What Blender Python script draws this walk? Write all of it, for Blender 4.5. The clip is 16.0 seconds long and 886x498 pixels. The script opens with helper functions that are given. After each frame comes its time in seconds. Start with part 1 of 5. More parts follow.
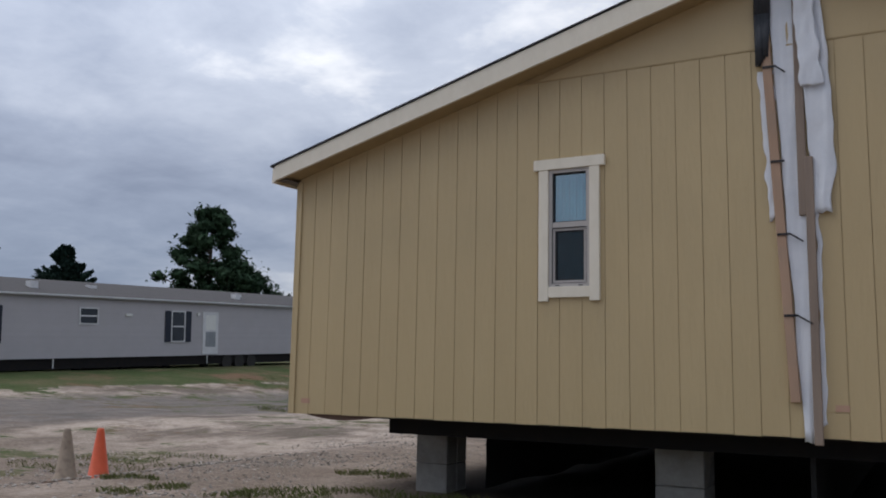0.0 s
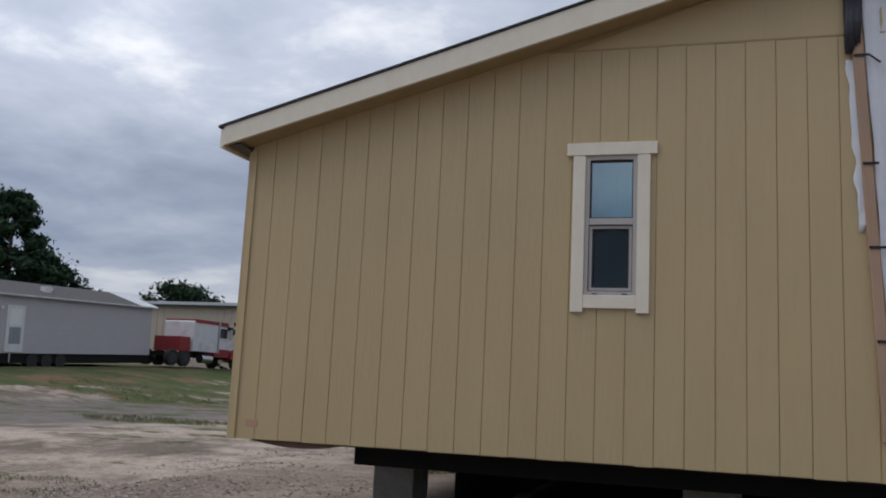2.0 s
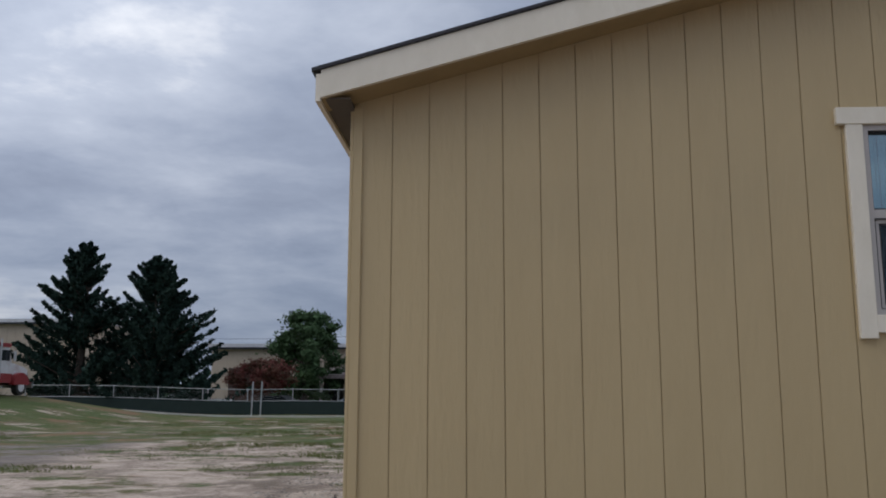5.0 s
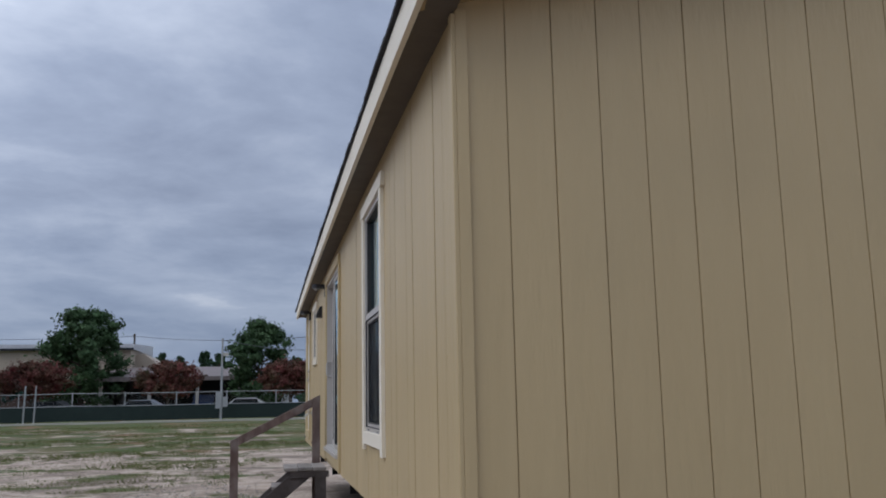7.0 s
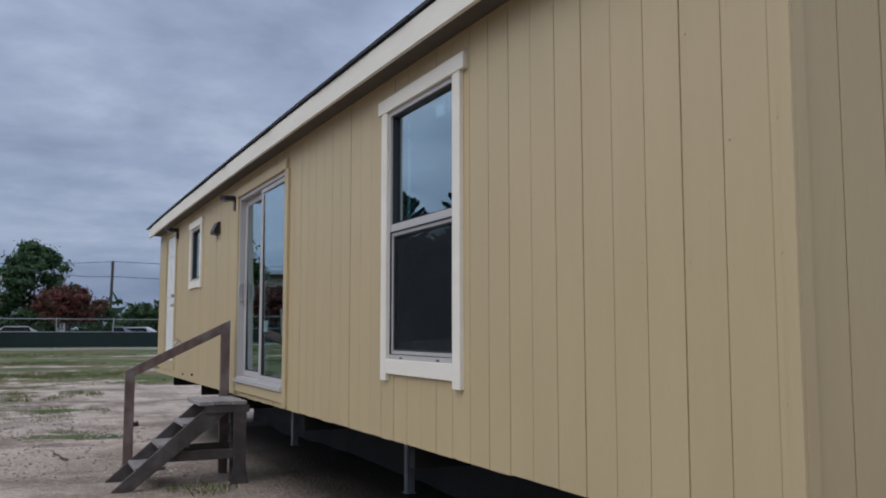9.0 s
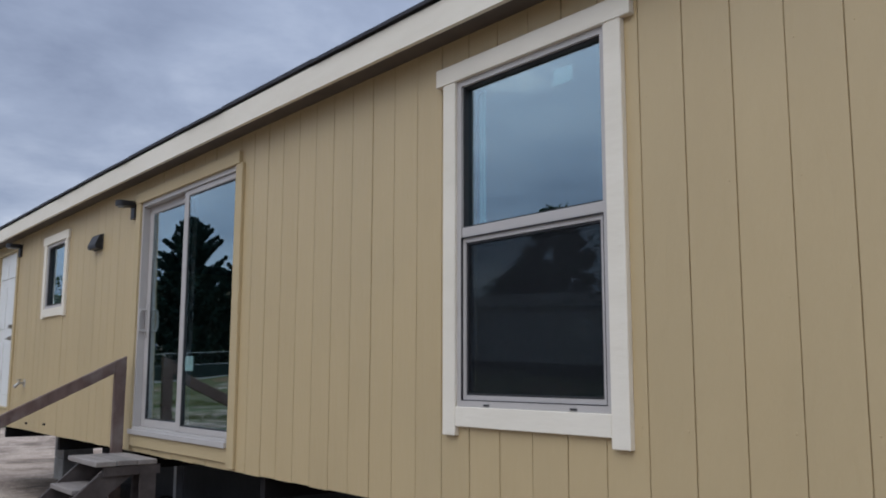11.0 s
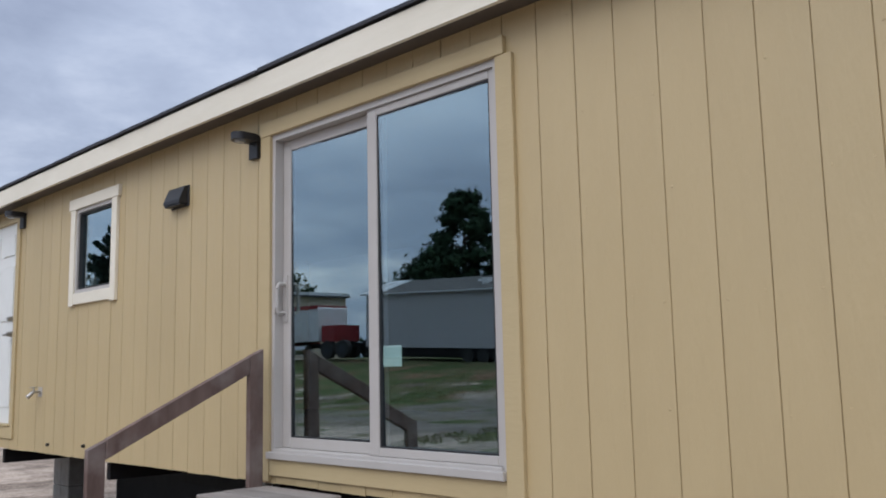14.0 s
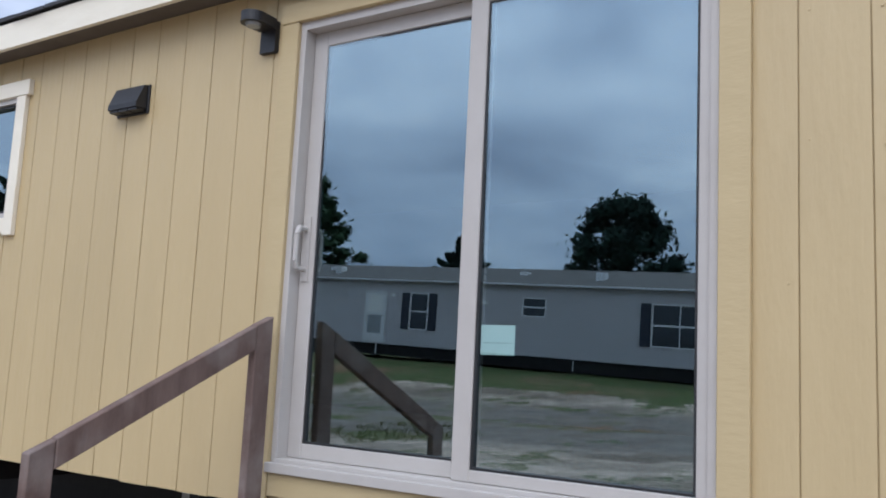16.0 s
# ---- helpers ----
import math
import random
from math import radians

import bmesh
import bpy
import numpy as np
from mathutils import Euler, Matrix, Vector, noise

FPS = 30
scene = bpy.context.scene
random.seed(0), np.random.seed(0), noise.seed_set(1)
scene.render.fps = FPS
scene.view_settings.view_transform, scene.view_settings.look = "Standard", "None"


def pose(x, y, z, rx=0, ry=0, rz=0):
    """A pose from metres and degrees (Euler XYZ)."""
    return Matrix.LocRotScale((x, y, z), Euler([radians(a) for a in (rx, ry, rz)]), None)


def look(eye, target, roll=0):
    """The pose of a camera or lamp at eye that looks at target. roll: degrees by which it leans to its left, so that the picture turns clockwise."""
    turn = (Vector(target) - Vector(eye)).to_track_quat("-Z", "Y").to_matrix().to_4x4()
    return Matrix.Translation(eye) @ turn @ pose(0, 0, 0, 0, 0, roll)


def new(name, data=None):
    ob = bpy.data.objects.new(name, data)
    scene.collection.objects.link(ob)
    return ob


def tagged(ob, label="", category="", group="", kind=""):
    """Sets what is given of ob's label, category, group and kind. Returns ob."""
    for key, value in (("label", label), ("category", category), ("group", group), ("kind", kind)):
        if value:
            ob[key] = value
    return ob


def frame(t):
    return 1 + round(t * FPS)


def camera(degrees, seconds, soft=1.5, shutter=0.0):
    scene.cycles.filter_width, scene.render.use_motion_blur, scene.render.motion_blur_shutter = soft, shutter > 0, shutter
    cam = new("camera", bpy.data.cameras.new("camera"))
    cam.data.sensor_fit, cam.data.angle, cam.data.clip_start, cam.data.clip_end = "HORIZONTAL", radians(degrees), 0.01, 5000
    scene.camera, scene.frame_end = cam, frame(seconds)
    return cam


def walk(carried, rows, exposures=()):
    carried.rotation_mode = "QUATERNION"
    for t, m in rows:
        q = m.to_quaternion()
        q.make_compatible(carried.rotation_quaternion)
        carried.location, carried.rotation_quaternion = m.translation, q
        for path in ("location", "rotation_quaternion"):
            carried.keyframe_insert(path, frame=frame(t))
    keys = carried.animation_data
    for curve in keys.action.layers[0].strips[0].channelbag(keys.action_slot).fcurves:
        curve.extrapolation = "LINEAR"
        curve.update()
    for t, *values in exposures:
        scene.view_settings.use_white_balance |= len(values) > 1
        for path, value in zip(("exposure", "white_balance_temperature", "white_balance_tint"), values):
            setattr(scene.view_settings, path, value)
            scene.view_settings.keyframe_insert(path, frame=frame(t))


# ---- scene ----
cam = camera(53.1, 16.0, soft=1.9)
EXPOSURES = [(0, -0.22, 6500, 10), (3, -0.27, 6500, 10), (5.5, -0.24, 6400, 10), (7.0, -0.10, 6200, 10), (7.5, -0.06, 6100, 10), (9, -0.04, 6100, 10), (11.5, -0.03, 6150, 10), (12, -0.04, 6150, 10), (12.5, 0.10, 6250, 10), (13, 0.18, 6350, 10), (14.5, 0.36, 6350, 10), (15.5, 0.35, 6250, 10), (16, 0.64, 6100, 10)]
PATH = [
    (0, (5.304, -6.609, 1.171), (4.342, -4.877, 1.445), 1.1),
    (0.5, (4.835, -6.438, 1.164), (3.994, -4.644, 1.432), 0.5),
    (1, (4.329, -6.296, 1.208), (3.559, -4.470, 1.481), 0.3),
    (1.5, (3.899, -6.126, 1.214), (3.236, -4.265, 1.526), 2.6),
    (2, (3.412, -5.908, 1.208), (2.833, -4.019, 1.515), 2.8),
    (2.5, (3.0, -5.670, 1.212), (2.496, -3.760, 1.523), 2.5),
    (3, (2.525, -5.371, 1.224), (2.09, -3.444, 1.537), 2.1),
    (3.2, (2.348, -5.285, 1.247), (1.973, -3.345, 1.556), 1.5),
    (5.3, (0.46, -4.172, 1.453), (0.484, -2.201, 1.791), -0.6),
    (5.5, (0.324, -4.035, 1.445), (0.436, -2.066, 1.776), -1.0),
    (6, (-0.072, -3.680, 1.439), (0.084, -1.713, 1.77), -0.7),
    (6.5, (-0.393, -3.438, 1.438), (-0.203, -1.475, 1.772), -0.3),
    (7, (-0.704, -3.122, 1.458), (-0.316, -1.188, 1.79), -1.1),
    (7.5, (-1.04, -2.885, 1.427), (-0.393, -1.001, 1.609), 0.6),
    (8, (-1.438, -2.57, 1.4), (-0.797, -0.684, 1.58), 0.8),
    (8.5, (-1.775, -2.228, 1.403), (-1.082, -0.36, 1.578), 1.2),
    (9, (-2.033, -1.802, 1.411), (-1.176, -0.004, 1.596), 0.0),
    (9.2, (-2.155, -1.646, 1.411), (-1.191, 0.092, 1.635), -0.4),
    (11.3, (-2.661, 0.371, 1.385), (-1.424, 1.918, 1.661), 0.2),
    (11.5, (-2.715, 0.556, 1.368), (-1.486, 2.109, 1.648), 0.5),
    (12, (-2.786, 1.02, 1.356), (-1.592, 2.6, 1.631), -0.0),
    (12.5, (-2.853, 1.532, 1.358), (-1.64, 3.097, 1.634), -0.6),
    (13, (-2.907, 1.979, 1.372), (-1.604, 3.465, 1.677), -0.4),
    (13.5, (-2.952, 2.496, 1.384), (-1.572, 3.907, 1.705), -2.4),
    (14, (-2.952, 2.984, 1.381), (-1.552, 4.386, 1.652), -1.2),
    (14.5, (-2.949, 3.462, 1.383), (-1.507, 4.822, 1.653), -0.3),
    (15, (-2.931, 3.854, 1.366), (-1.454, 5.179, 1.611), 2.8),
    (15.5, (-2.792, 4.345, 1.347), (-1.262, 5.608, 1.601), 3.0),
    (16, (-2.684, 4.766, 1.352), (-1.04, 5.874, 1.617), 2.8),
]
walk(cam, [(t, look(eye, target, roll)) for t, eye, target, roll in PATH], EXPOSURES)


# ---- world, sun, exposure ----
SUN_AT = Vector((-0.62, -0.22, 0.75)).normalized()
world = bpy.data.worlds.new("overcast_sky")
scene.world = world
world.use_nodes = True
wt = world.node_tree
wt.nodes.clear()


def wnode(kind, **kw):
    n = wt.nodes.new(kind)
    for k, v in kw.items():
        n.inputs[k].default_value = v
    return n


def wmath(op, a, b=None):
    n = wt.nodes.new("ShaderNodeMath")
    n.operation = op
    for i, v in enumerate((a, b)):
        if v is None:
            continue
        if isinstance(v, (int, float)):
            n.inputs[i].default_value = v
        else:
            wt.links.new(v, n.inputs[i])
    return n.outputs[0]


sky = wt.nodes.new("ShaderNodeTexSky")
sky.sky_type = "NISHITA"
sky.sun_disc = False
sky.sun_elevation = math.asin(SUN_AT.z)
sky.sun_rotation = math.atan2(SUN_AT.x, SUN_AT.y)
coord = wt.nodes.new("ShaderNodeTexCoord")
sep = wt.nodes.new("ShaderNodeSeparateXYZ")
wt.links.new(coord.outputs["Generated"], sep.inputs[0])
up = wmath("ADD", wmath("MAXIMUM", sep.outputs[2], 0.0), 0.16)
comb = wt.nodes.new("ShaderNodeCombineXYZ")
wt.links.new(wmath("DIVIDE", sep.outputs[0], up), comb.inputs[0])
wt.links.new(wmath("DIVIDE", sep.outputs[1], up), comb.inputs[1])
comb.inputs[2].default_value = 3.7
big = wnode("ShaderNodeTexNoise", Scale=0.62, Detail=7.0, Roughness=0.52, Distortion=0.25)
wt.links.new(comb.outputs[0], big.inputs["Vector"])
fine = wnode("ShaderNodeTexNoise", Scale=2.3, Detail=6.0, Roughness=0.6, Distortion=0.2)
wt.links.new(comb.outputs[0], fine.inputs["Vector"])
cloud = wmath("ADD", wmath("MULTIPLY", big.outputs["Fac"], 0.74), wmath("MULTIPLY", fine.outputs["Fac"], 0.26))
ramp = wt.nodes.new("ShaderNodeValToRGB")
el = ramp.color_ramp.elements
el[0].position, el[0].color = 0.33, (0.19, 0.225, 0.32, 1)
el[1].position, el[1].color = 0.64, (1.0, 1.01, 1.04, 1)
e = el.new(0.46)
e.color = (0.35, 0.40, 0.515, 1)
e = el.new(0.56)
e.color = (0.54, 0.59, 0.70, 1)
wt.links.new(cloud, ramp.inputs[0])
skymul = wt.nodes.new("ShaderNodeMix")
skymul.data_type, skymul.blend_type = "RGBA", "MULTIPLY"
skymul.inputs[0].default_value = 1.0
wt.links.new(sky.outputs[0], skymul.inputs[6])
skymul.inputs[7].default_value = (0.07, 0.07, 0.07, 1)
low = wt.nodes.new("ShaderNodeMapRange")
for i, v in enumerate((0.0, 0.22, 0.72, 0.0)):
    low.inputs[i + 1].default_value = v
wt.links.new(sep.outputs[2], low.inputs[0])
haze = wt.nodes.new("ShaderNodeMix")
haze.data_type = "RGBA"
haze.inputs[7].default_value = (0.215, 0.285, 0.425, 1)
wt.links.new(low.outputs[0], haze.inputs[0])
wt.links.new(ramp.outputs[0], haze.inputs[6])
mixw = wt.nodes.new("ShaderNodeMix")
mixw.data_type = "RGBA"
mixw.inputs[0].default_value = 0.93
wt.links.new(skymul.outputs[2], mixw.inputs[6])
wt.links.new(haze.outputs[2], mixw.inputs[7])
west = wmath("ADD", wmath("MAXIMUM", wmath("MULTIPLY", sep.outputs[0], -1.0), 0.0), 0.42)
glow = wmath("ADD", wmath("MULTIPLY", wmath("MULTIPLY", west, wmath("MAXIMUM", sep.outputs[2], 0.0)), 1.55), 0.90)
bg = wnode("ShaderNodeBackground", Strength=1.0)
wt.links.new(glow, bg.inputs["Strength"])
wt.links.new(mixw.outputs[2], bg.inputs["Color"])
wo = wt.nodes.new("ShaderNodeOutputWorld")
wt.links.new(bg.outputs[0], wo.inputs["Surface"])

sun = new("sun", bpy.data.lights.new("sun", "SUN"))
sun.data.energy, sun.data.angle, sun.data.color = 0.92, radians(50), (1.0, 0.95, 0.87)
sun.matrix_world = look(SUN_AT * 50, (0, 0, 0))


# ---- materials ----
def mat(name, c1, c2=None, scale=6.0, rough=0.7, bump=0.0, bscale=60.0, metal=0.0, stretch=(1, 1, 1), vary=0.0, island=0.0, spec=0.4, stain=None):
    m = bpy.data.materials.new(name)
    m.use_nodes = True
    t = m.node_tree
    p = t.nodes["Principled BSDF"]
    p.inputs["Roughness"].default_value, p.inputs["Metallic"].default_value = rough, metal
    p.inputs["Specular IOR Level"].default_value = spec
    c2 = c2 or tuple(v * 0.8 for v in c1)
    tc = t.nodes.new("ShaderNodeTexCoord")
    mp = t.nodes.new("ShaderNodeMapping")
    mp.inputs["Scale"].default_value = stretch
    t.links.new(tc.outputs["Object"], mp.inputs[0])
    n1 = t.nodes.new("ShaderNodeTexNoise")
    n1.inputs["Scale"].default_value, n1.inputs["Detail"].default_value, n1.inputs["Roughness"].default_value = scale, 8, 0.65
    t.links.new(mp.outputs[0], n1.inputs["Vector"])
    r = t.nodes.new("ShaderNodeMapRange")
    r.inputs[1].default_value, r.inputs[2].default_value = 0.3, 0.7
    t.links.new(n1.outputs["Fac"], r.inputs[0])
    mx = t.nodes.new("ShaderNodeMix")
    mx.data_type = "RGBA"
    mx.inputs[6].default_value, mx.inputs[7].default_value = (*c1, 1), (*c2, 1)
    t.links.new(r.outputs[0], mx.inputs[0])
    out = mx.outputs[2]
    if stain:
        n3 = t.nodes.new("ShaderNodeTexNoise")
        n3.inputs["Scale"].default_value, n3.inputs["Detail"].default_value = stain[1], 6
        t.links.new(tc.outputs["Object"], n3.inputs["Vector"])
        r3 = t.nodes.new("ShaderNodeMapRange")
        r3.inputs[1].default_value, r3.inputs[2].default_value, r3.inputs[4].default_value = 0.5, 0.75, stain[2]
        t.links.new(n3.outputs["Fac"], r3.inputs[0])
        m3 = t.nodes.new("ShaderNodeMix")
        m3.data_type = "RGBA"
        m3.inputs[7].default_value = (*stain[0], 1)
        t.links.new(r3.outputs[0], m3.inputs[0])
        t.links.new(out, m3.inputs[6])
        out = m3.outputs[2]
    if vary or island:
        src = t.nodes.new("ShaderNodeObjectInfo" if vary else "ShaderNodeNewGeometry")
        rr = t.nodes.new("ShaderNodeMapRange")
        v = vary or island
        rr.inputs[3].default_value, rr.inputs[4].default_value = 1 - v, 1 + v
        t.links.new(src.outputs["Random" if vary else "Random Per Island"], rr.inputs[0])
        hs = t.nodes.new("ShaderNodeHueSaturation")
        t.links.new(out, hs.inputs["Color"])
        t.links.new(rr.outputs[0], hs.inputs["Value"])
        out = hs.outputs[0]
    t.links.new(out, p.inputs["Base Color"])
    if bump:
        n2 = t.nodes.new("ShaderNodeTexNoise")
        n2.inputs["Scale"].default_value, n2.inputs["Detail"].default_value = bscale, 5
        t.links.new(mp.outputs[0], n2.inputs["Vector"])
        b = t.nodes.new("ShaderNodeBump")
        b.inputs["Strength"].default_value, b.inputs["Distance"].default_value = bump, 0.01
        t.links.new(n2.outputs["Fac"], b.inputs["Height"])
        t.links.new(b.outputs[0], p.inputs["Normal"])
    return m


def glass_mat(name, tint, mirror):
    """Clear pane: lets light through and mirrors by Fresnel."""
    m = bpy.data.materials.new(name)
    m.use_nodes = True
    t = m.node_tree
    t.nodes.clear()
    tr, gl = t.nodes.new("ShaderNodeBsdfTransparent"), t.nodes.new("ShaderNodeBsdfGlossy")
    tr.inputs[0].default_value = (*tint, 1)
    gl.inputs["Roughness"].default_value = 0.0
    gl.inputs["Color"].default_value = (0.82, 0.97, 1.0, 1)
    fr, mx, o = t.nodes.new("ShaderNodeLayerWeight"), t.nodes.new("ShaderNodeMixShader"), t.nodes.new("ShaderNodeOutputMaterial")
    fr.inputs["Blend"].default_value = 0.5
    pw, rg = t.nodes.new("ShaderNodeMath"), t.nodes.new("ShaderNodeMapRange")
    pw.operation, pw.inputs[1].default_value = "POWER", 3.0
    rg.inputs[3].default_value, rg.inputs[4].default_value = mirror, 0.95
    t.links.new(fr.outputs["Facing"], pw.inputs[0])
    t.links.new(pw.outputs[0], rg.inputs[0])
    t.links.new(rg.outputs[0], mx.inputs[0])
    t.links.new(tr.outputs[0], mx.inputs[1])
    t.links.new(gl.outputs[0], mx.inputs[2])
    t.links.new(mx.outputs[0], o.inputs[0])
    return m


SIDING = mat("tan_painted_siding", (0.515, 0.397, 0.218), (0.485, 0.370, 0.200), 4.0, 0.48, 0.42, 34.0, stretch=(1, 1, 0.22), vary=0.02, spec=0.5, stain=((0.44, 0.345, 0.195), 1.1, 0.5))
SIDING_BACK = mat("tan_groove_paint", (0.42, 0.32, 0.17), (0.37, 0.28, 0.15), 8.0, 0.8, 0.2)
TAN_TRIM = mat("tan_trim_paint", (0.51, 0.40, 0.225), (0.475, 0.37, 0.205), 6.0, 0.55, 0.16, 60.0, stretch=(0.3, 0.3, 1))
CREAM = mat("cream_trim_paint", (0.82, 0.76, 0.64), (0.74, 0.68, 0.56), 7.0, 0.55, 0.45, 30.0, stretch=(1, 0.15, 0.5))
SHINGLE = mat("dark_shingle", (0.035, 0.037, 0.045), (0.06, 0.06, 0.065), 40.0, 0.9, 0.6, 200.0)
VINYL = mat("almond_grey_vinyl", (0.48, 0.45, 0.425), (0.44, 0.41, 0.385), 4.0, 0.4, 0.05)
GASKET = mat("black_gasket", (0.03, 0.03, 0.032), None, 10, 0.5)
SCREEN = mat("insect_screen", (0.010, 0.012, 0.015), (0.014, 0.017, 0.020), 3.0, 0.6, spec=0.2)
_t = SCREEN.node_tree
_mx, _tr = _t.nodes.new("ShaderNodeMixShader"), _t.nodes.new("ShaderNodeBsdfTransparent")
_mx.inputs[0].default_value = 0.58
_t.links.new(_t.nodes["Principled BSDF"].outputs[0], _mx.inputs[1])
_t.links.new(_tr.outputs[0], _mx.inputs[2])
_t.links.new(_mx.outputs[0], _t.nodes["Material Output"].inputs[0])
CURTAIN = mat("pale_blue_blind", (0.36, 0.70, 0.72), (0.30, 0.62, 0.65), 2.0, 0.8, 0.2, 20, stretch=(6, 6, 0.4))
GLASS = glass_mat("window_glass", (0.72, 0.80, 0.84), 0.265)
GLASS_CLEAR = glass_mat("small_window_glass", (0.75, 0.82, 0.85), 0.26)
WHITE = mat("white_door_paint", (0.80, 0.80, 0.77), (0.74, 0.74, 0.71), 4.0, 0.4, 0.05)
BLACK = mat("black_fixture", (0.02, 0.02, 0.023), None, 9.0, 0.45, 0.1)
STEEL = mat("brushed_nickel", (0.5, 0.48, 0.45), None, 20, 0.35, metal=1.0)
LABEL = mat("pale_green_paper", (0.62, 0.78, 0.72), (0.56, 0.72, 0.66), 12, 0.6)
PRINT = mat("faded_print", (0.45, 0.6, 0.55), None, 10, 0.7)
OLDWOOD = mat("weathered_brown_wood", (0.20, 0.135, 0.115), (0.10, 0.062, 0.052), 9.0, 0.8, 0.5, 30, stretch=(1, 1, 0.25), vary=0.15, stain=((0.30, 0.25, 0.23), 5, 0.7))
DARKWOOD = mat("dark_weathered_wood", (0.085, 0.068, 0.062), (0.05, 0.04, 0.037), 9.0, 0.85, 0.5, 30, stain=((0.15, 0.13, 0.12), 5, 0.6))
GREYWOOD = mat("weathered_grey_tread", (0.30, 0.27, 0.245), (0.19, 0.165, 0.15), 12.0, 0.85, 0.5, 40, stretch=(1, 0.2, 1), vary=0.1)
PINE = mat("raw_pine_board", (0.46, 0.31, 0.215), (0.37, 0.24, 0.165), 8, 0.75, 0.3, 40, stretch=(1, 1, 0.1), stain=((0.33, 0.25, 0.19), 4, 0.7))
GREYBOARD = mat("grey_weathered_board", (0.30, 0.23, 0.18), (0.21, 0.165, 0.135), 9, 0.85, 0.4, 40, stretch=(1, 1, 0.1))
PLASTIC = mat("white_plastic_sheet", (0.76, 0.78, 0.82), (0.66, 0.69, 0.74), 5, 0.35, 0.5, 14)
TARP = mat("black_rubber_roll", (0.025, 0.03, 0.038), (0.045, 0.05, 0.06), 8, 0.5, 0.4, 30)
PINK = mat("faded_pink_tag", (0.50, 0.27, 0.20), (0.47, 0.33, 0.22), 20, 0.7)
CONCRETE = mat("grey_concrete_block", (0.36, 0.345, 0.32), (0.27, 0.255, 0.235), 14, 0.92, 0.6, 90, stain=((0.2, 0.18, 0.16), 3, 0.6))
CHASSIS = mat("black_steel_chassis", (0.012, 0.012, 0.014), (0.02, 0.017, 0.015), 5, 0.75, 0.2, spec=0.15)
# black of the belly wrap, also on the added sheets that block light
BELLY_AND_BLOCK = mat("black_belly_wrap_and_block", (0.02, 0.02, 0.021), (0.03, 0.029, 0.028), 3, 0.7, 0.4, 10)
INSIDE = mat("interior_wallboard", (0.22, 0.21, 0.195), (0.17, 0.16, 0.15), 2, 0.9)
ORANGE = mat("orange_cone_plastic", (0.75, 0.12, 0.045), (0.62, 0.10, 0.04), 10, 0.5, 0.15, 30)
OLDCONE = mat("dirty_faded_cone", (0.36, 0.28, 0.21), (0.27, 0.22, 0.17), 8, 0.8, 0.3, 30, stain=((0.18, 0.13, 0.1), 12, 0.8))
CONEBASE = mat("dark_cone_base", (0.16, 0.085, 0.055), (0.3, 0.22, 0.16), 12, 0.85)
GREYVINYL = mat("grey_vinyl_lap_siding", (0.50, 0.475, 0.495), (0.46, 0.44, 0.455), 1.2, 0.55, vary=0.02)
GREYROOF = mat("grey_shingle_roof", (0.125, 0.115, 0.11), (0.10, 0.093, 0.09), 6, 0.9, 0.3, 60)
WHITEPAINT = mat("white_vinyl_trim", (0.74, 0.74, 0.75), None, 3, 0.5)
NAVY = mat("dark_navy_shutter", (0.018, 0.024, 0.042), None, 6, 0.5)
DARKPANE = mat("dark_far_pane", (0.02, 0.024, 0.03), None, 3, 0.08, spec=0.6)
GREYPANE = mat("storm_door_pane", (0.30, 0.32, 0.34), None, 3, 0.15, spec=0.6)
REDPAINT = mat("faded_red_truck_paint", (0.30, 0.03, 0.032), (0.22, 0.025, 0.028), 4, 0.4)
TRUCKWHITE = mat("white_truck_paint", (0.66, 0.66, 0.68), (0.58, 0.57, 0.58), 3, 0.4, stain=((0.4, 0.3, 0.28), 1.5, 0.5))
TYRE = mat("black_tyre_rubber", (0.02, 0.02, 0.02), (0.04, 0.037, 0.034), 10, 0.85)
CHROME = mat("dull_chrome", (0.6, 0.6, 0.6), None, 6, 0.3, metal=1.0)
METALBEIGE = mat("beige_metal_cladding", (0.50, 0.42, 0.335), (0.45, 0.375, 0.30), 1.5, 0.6)
BROWNDOOR = mat("brown_rollup_door", (0.085, 0.05, 0.042), (0.065, 0.04, 0.035), 2, 0.7)
ROOFMETAL = mat("pale_metal_roof", (0.62, 0.63, 0.66), (0.5, 0.5, 0.53), 2, 0.45)
RUSTROOF = mat("streaked_tin_roof", (0.22, 0.185, 0.175), (0.15, 0.12, 0.115), 1.5, 0.6, stretch=(4, 0.5, 1))
DARKIN = mat("dark_shed_inside", (0.03, 0.027, 0.026), None, 2, 0.9)
GALV = mat("galvanised_steel", (0.42, 0.43, 0.44), None, 6, 0.5, metal=0.6)
GREENNET = mat("dark_green_windscreen", (0.010, 0.021, 0.019), (0.014, 0.028, 0.025), 2, 0.8, 0.3, 20)
POLEWOOD = mat("dark_pole_wood", (0.10, 0.085, 0.075), None, 3, 0.9)
BARK = mat("dark_bark", (0.06, 0.045, 0.036), (0.10, 0.08, 0.065), 5, 0.95, 0.6, 20)
LEAF_PINE = mat("pine_foliage", (0.028, 0.056, 0.032), (0.046, 0.082, 0.042), 0.6, 0.8, island=0.45, spec=0.1)
LEAF_CEDAR = mat("cedar_foliage", (0.018, 0.038, 0.032), (0.032, 0.058, 0.044), 0.6, 0.8, island=0.45, spec=0.1)
LEAF_OAK = mat("green_foliage", (0.046, 0.088, 0.040), (0.075, 0.125, 0.055), 0.5, 0.75, island=0.45, spec=0.15)
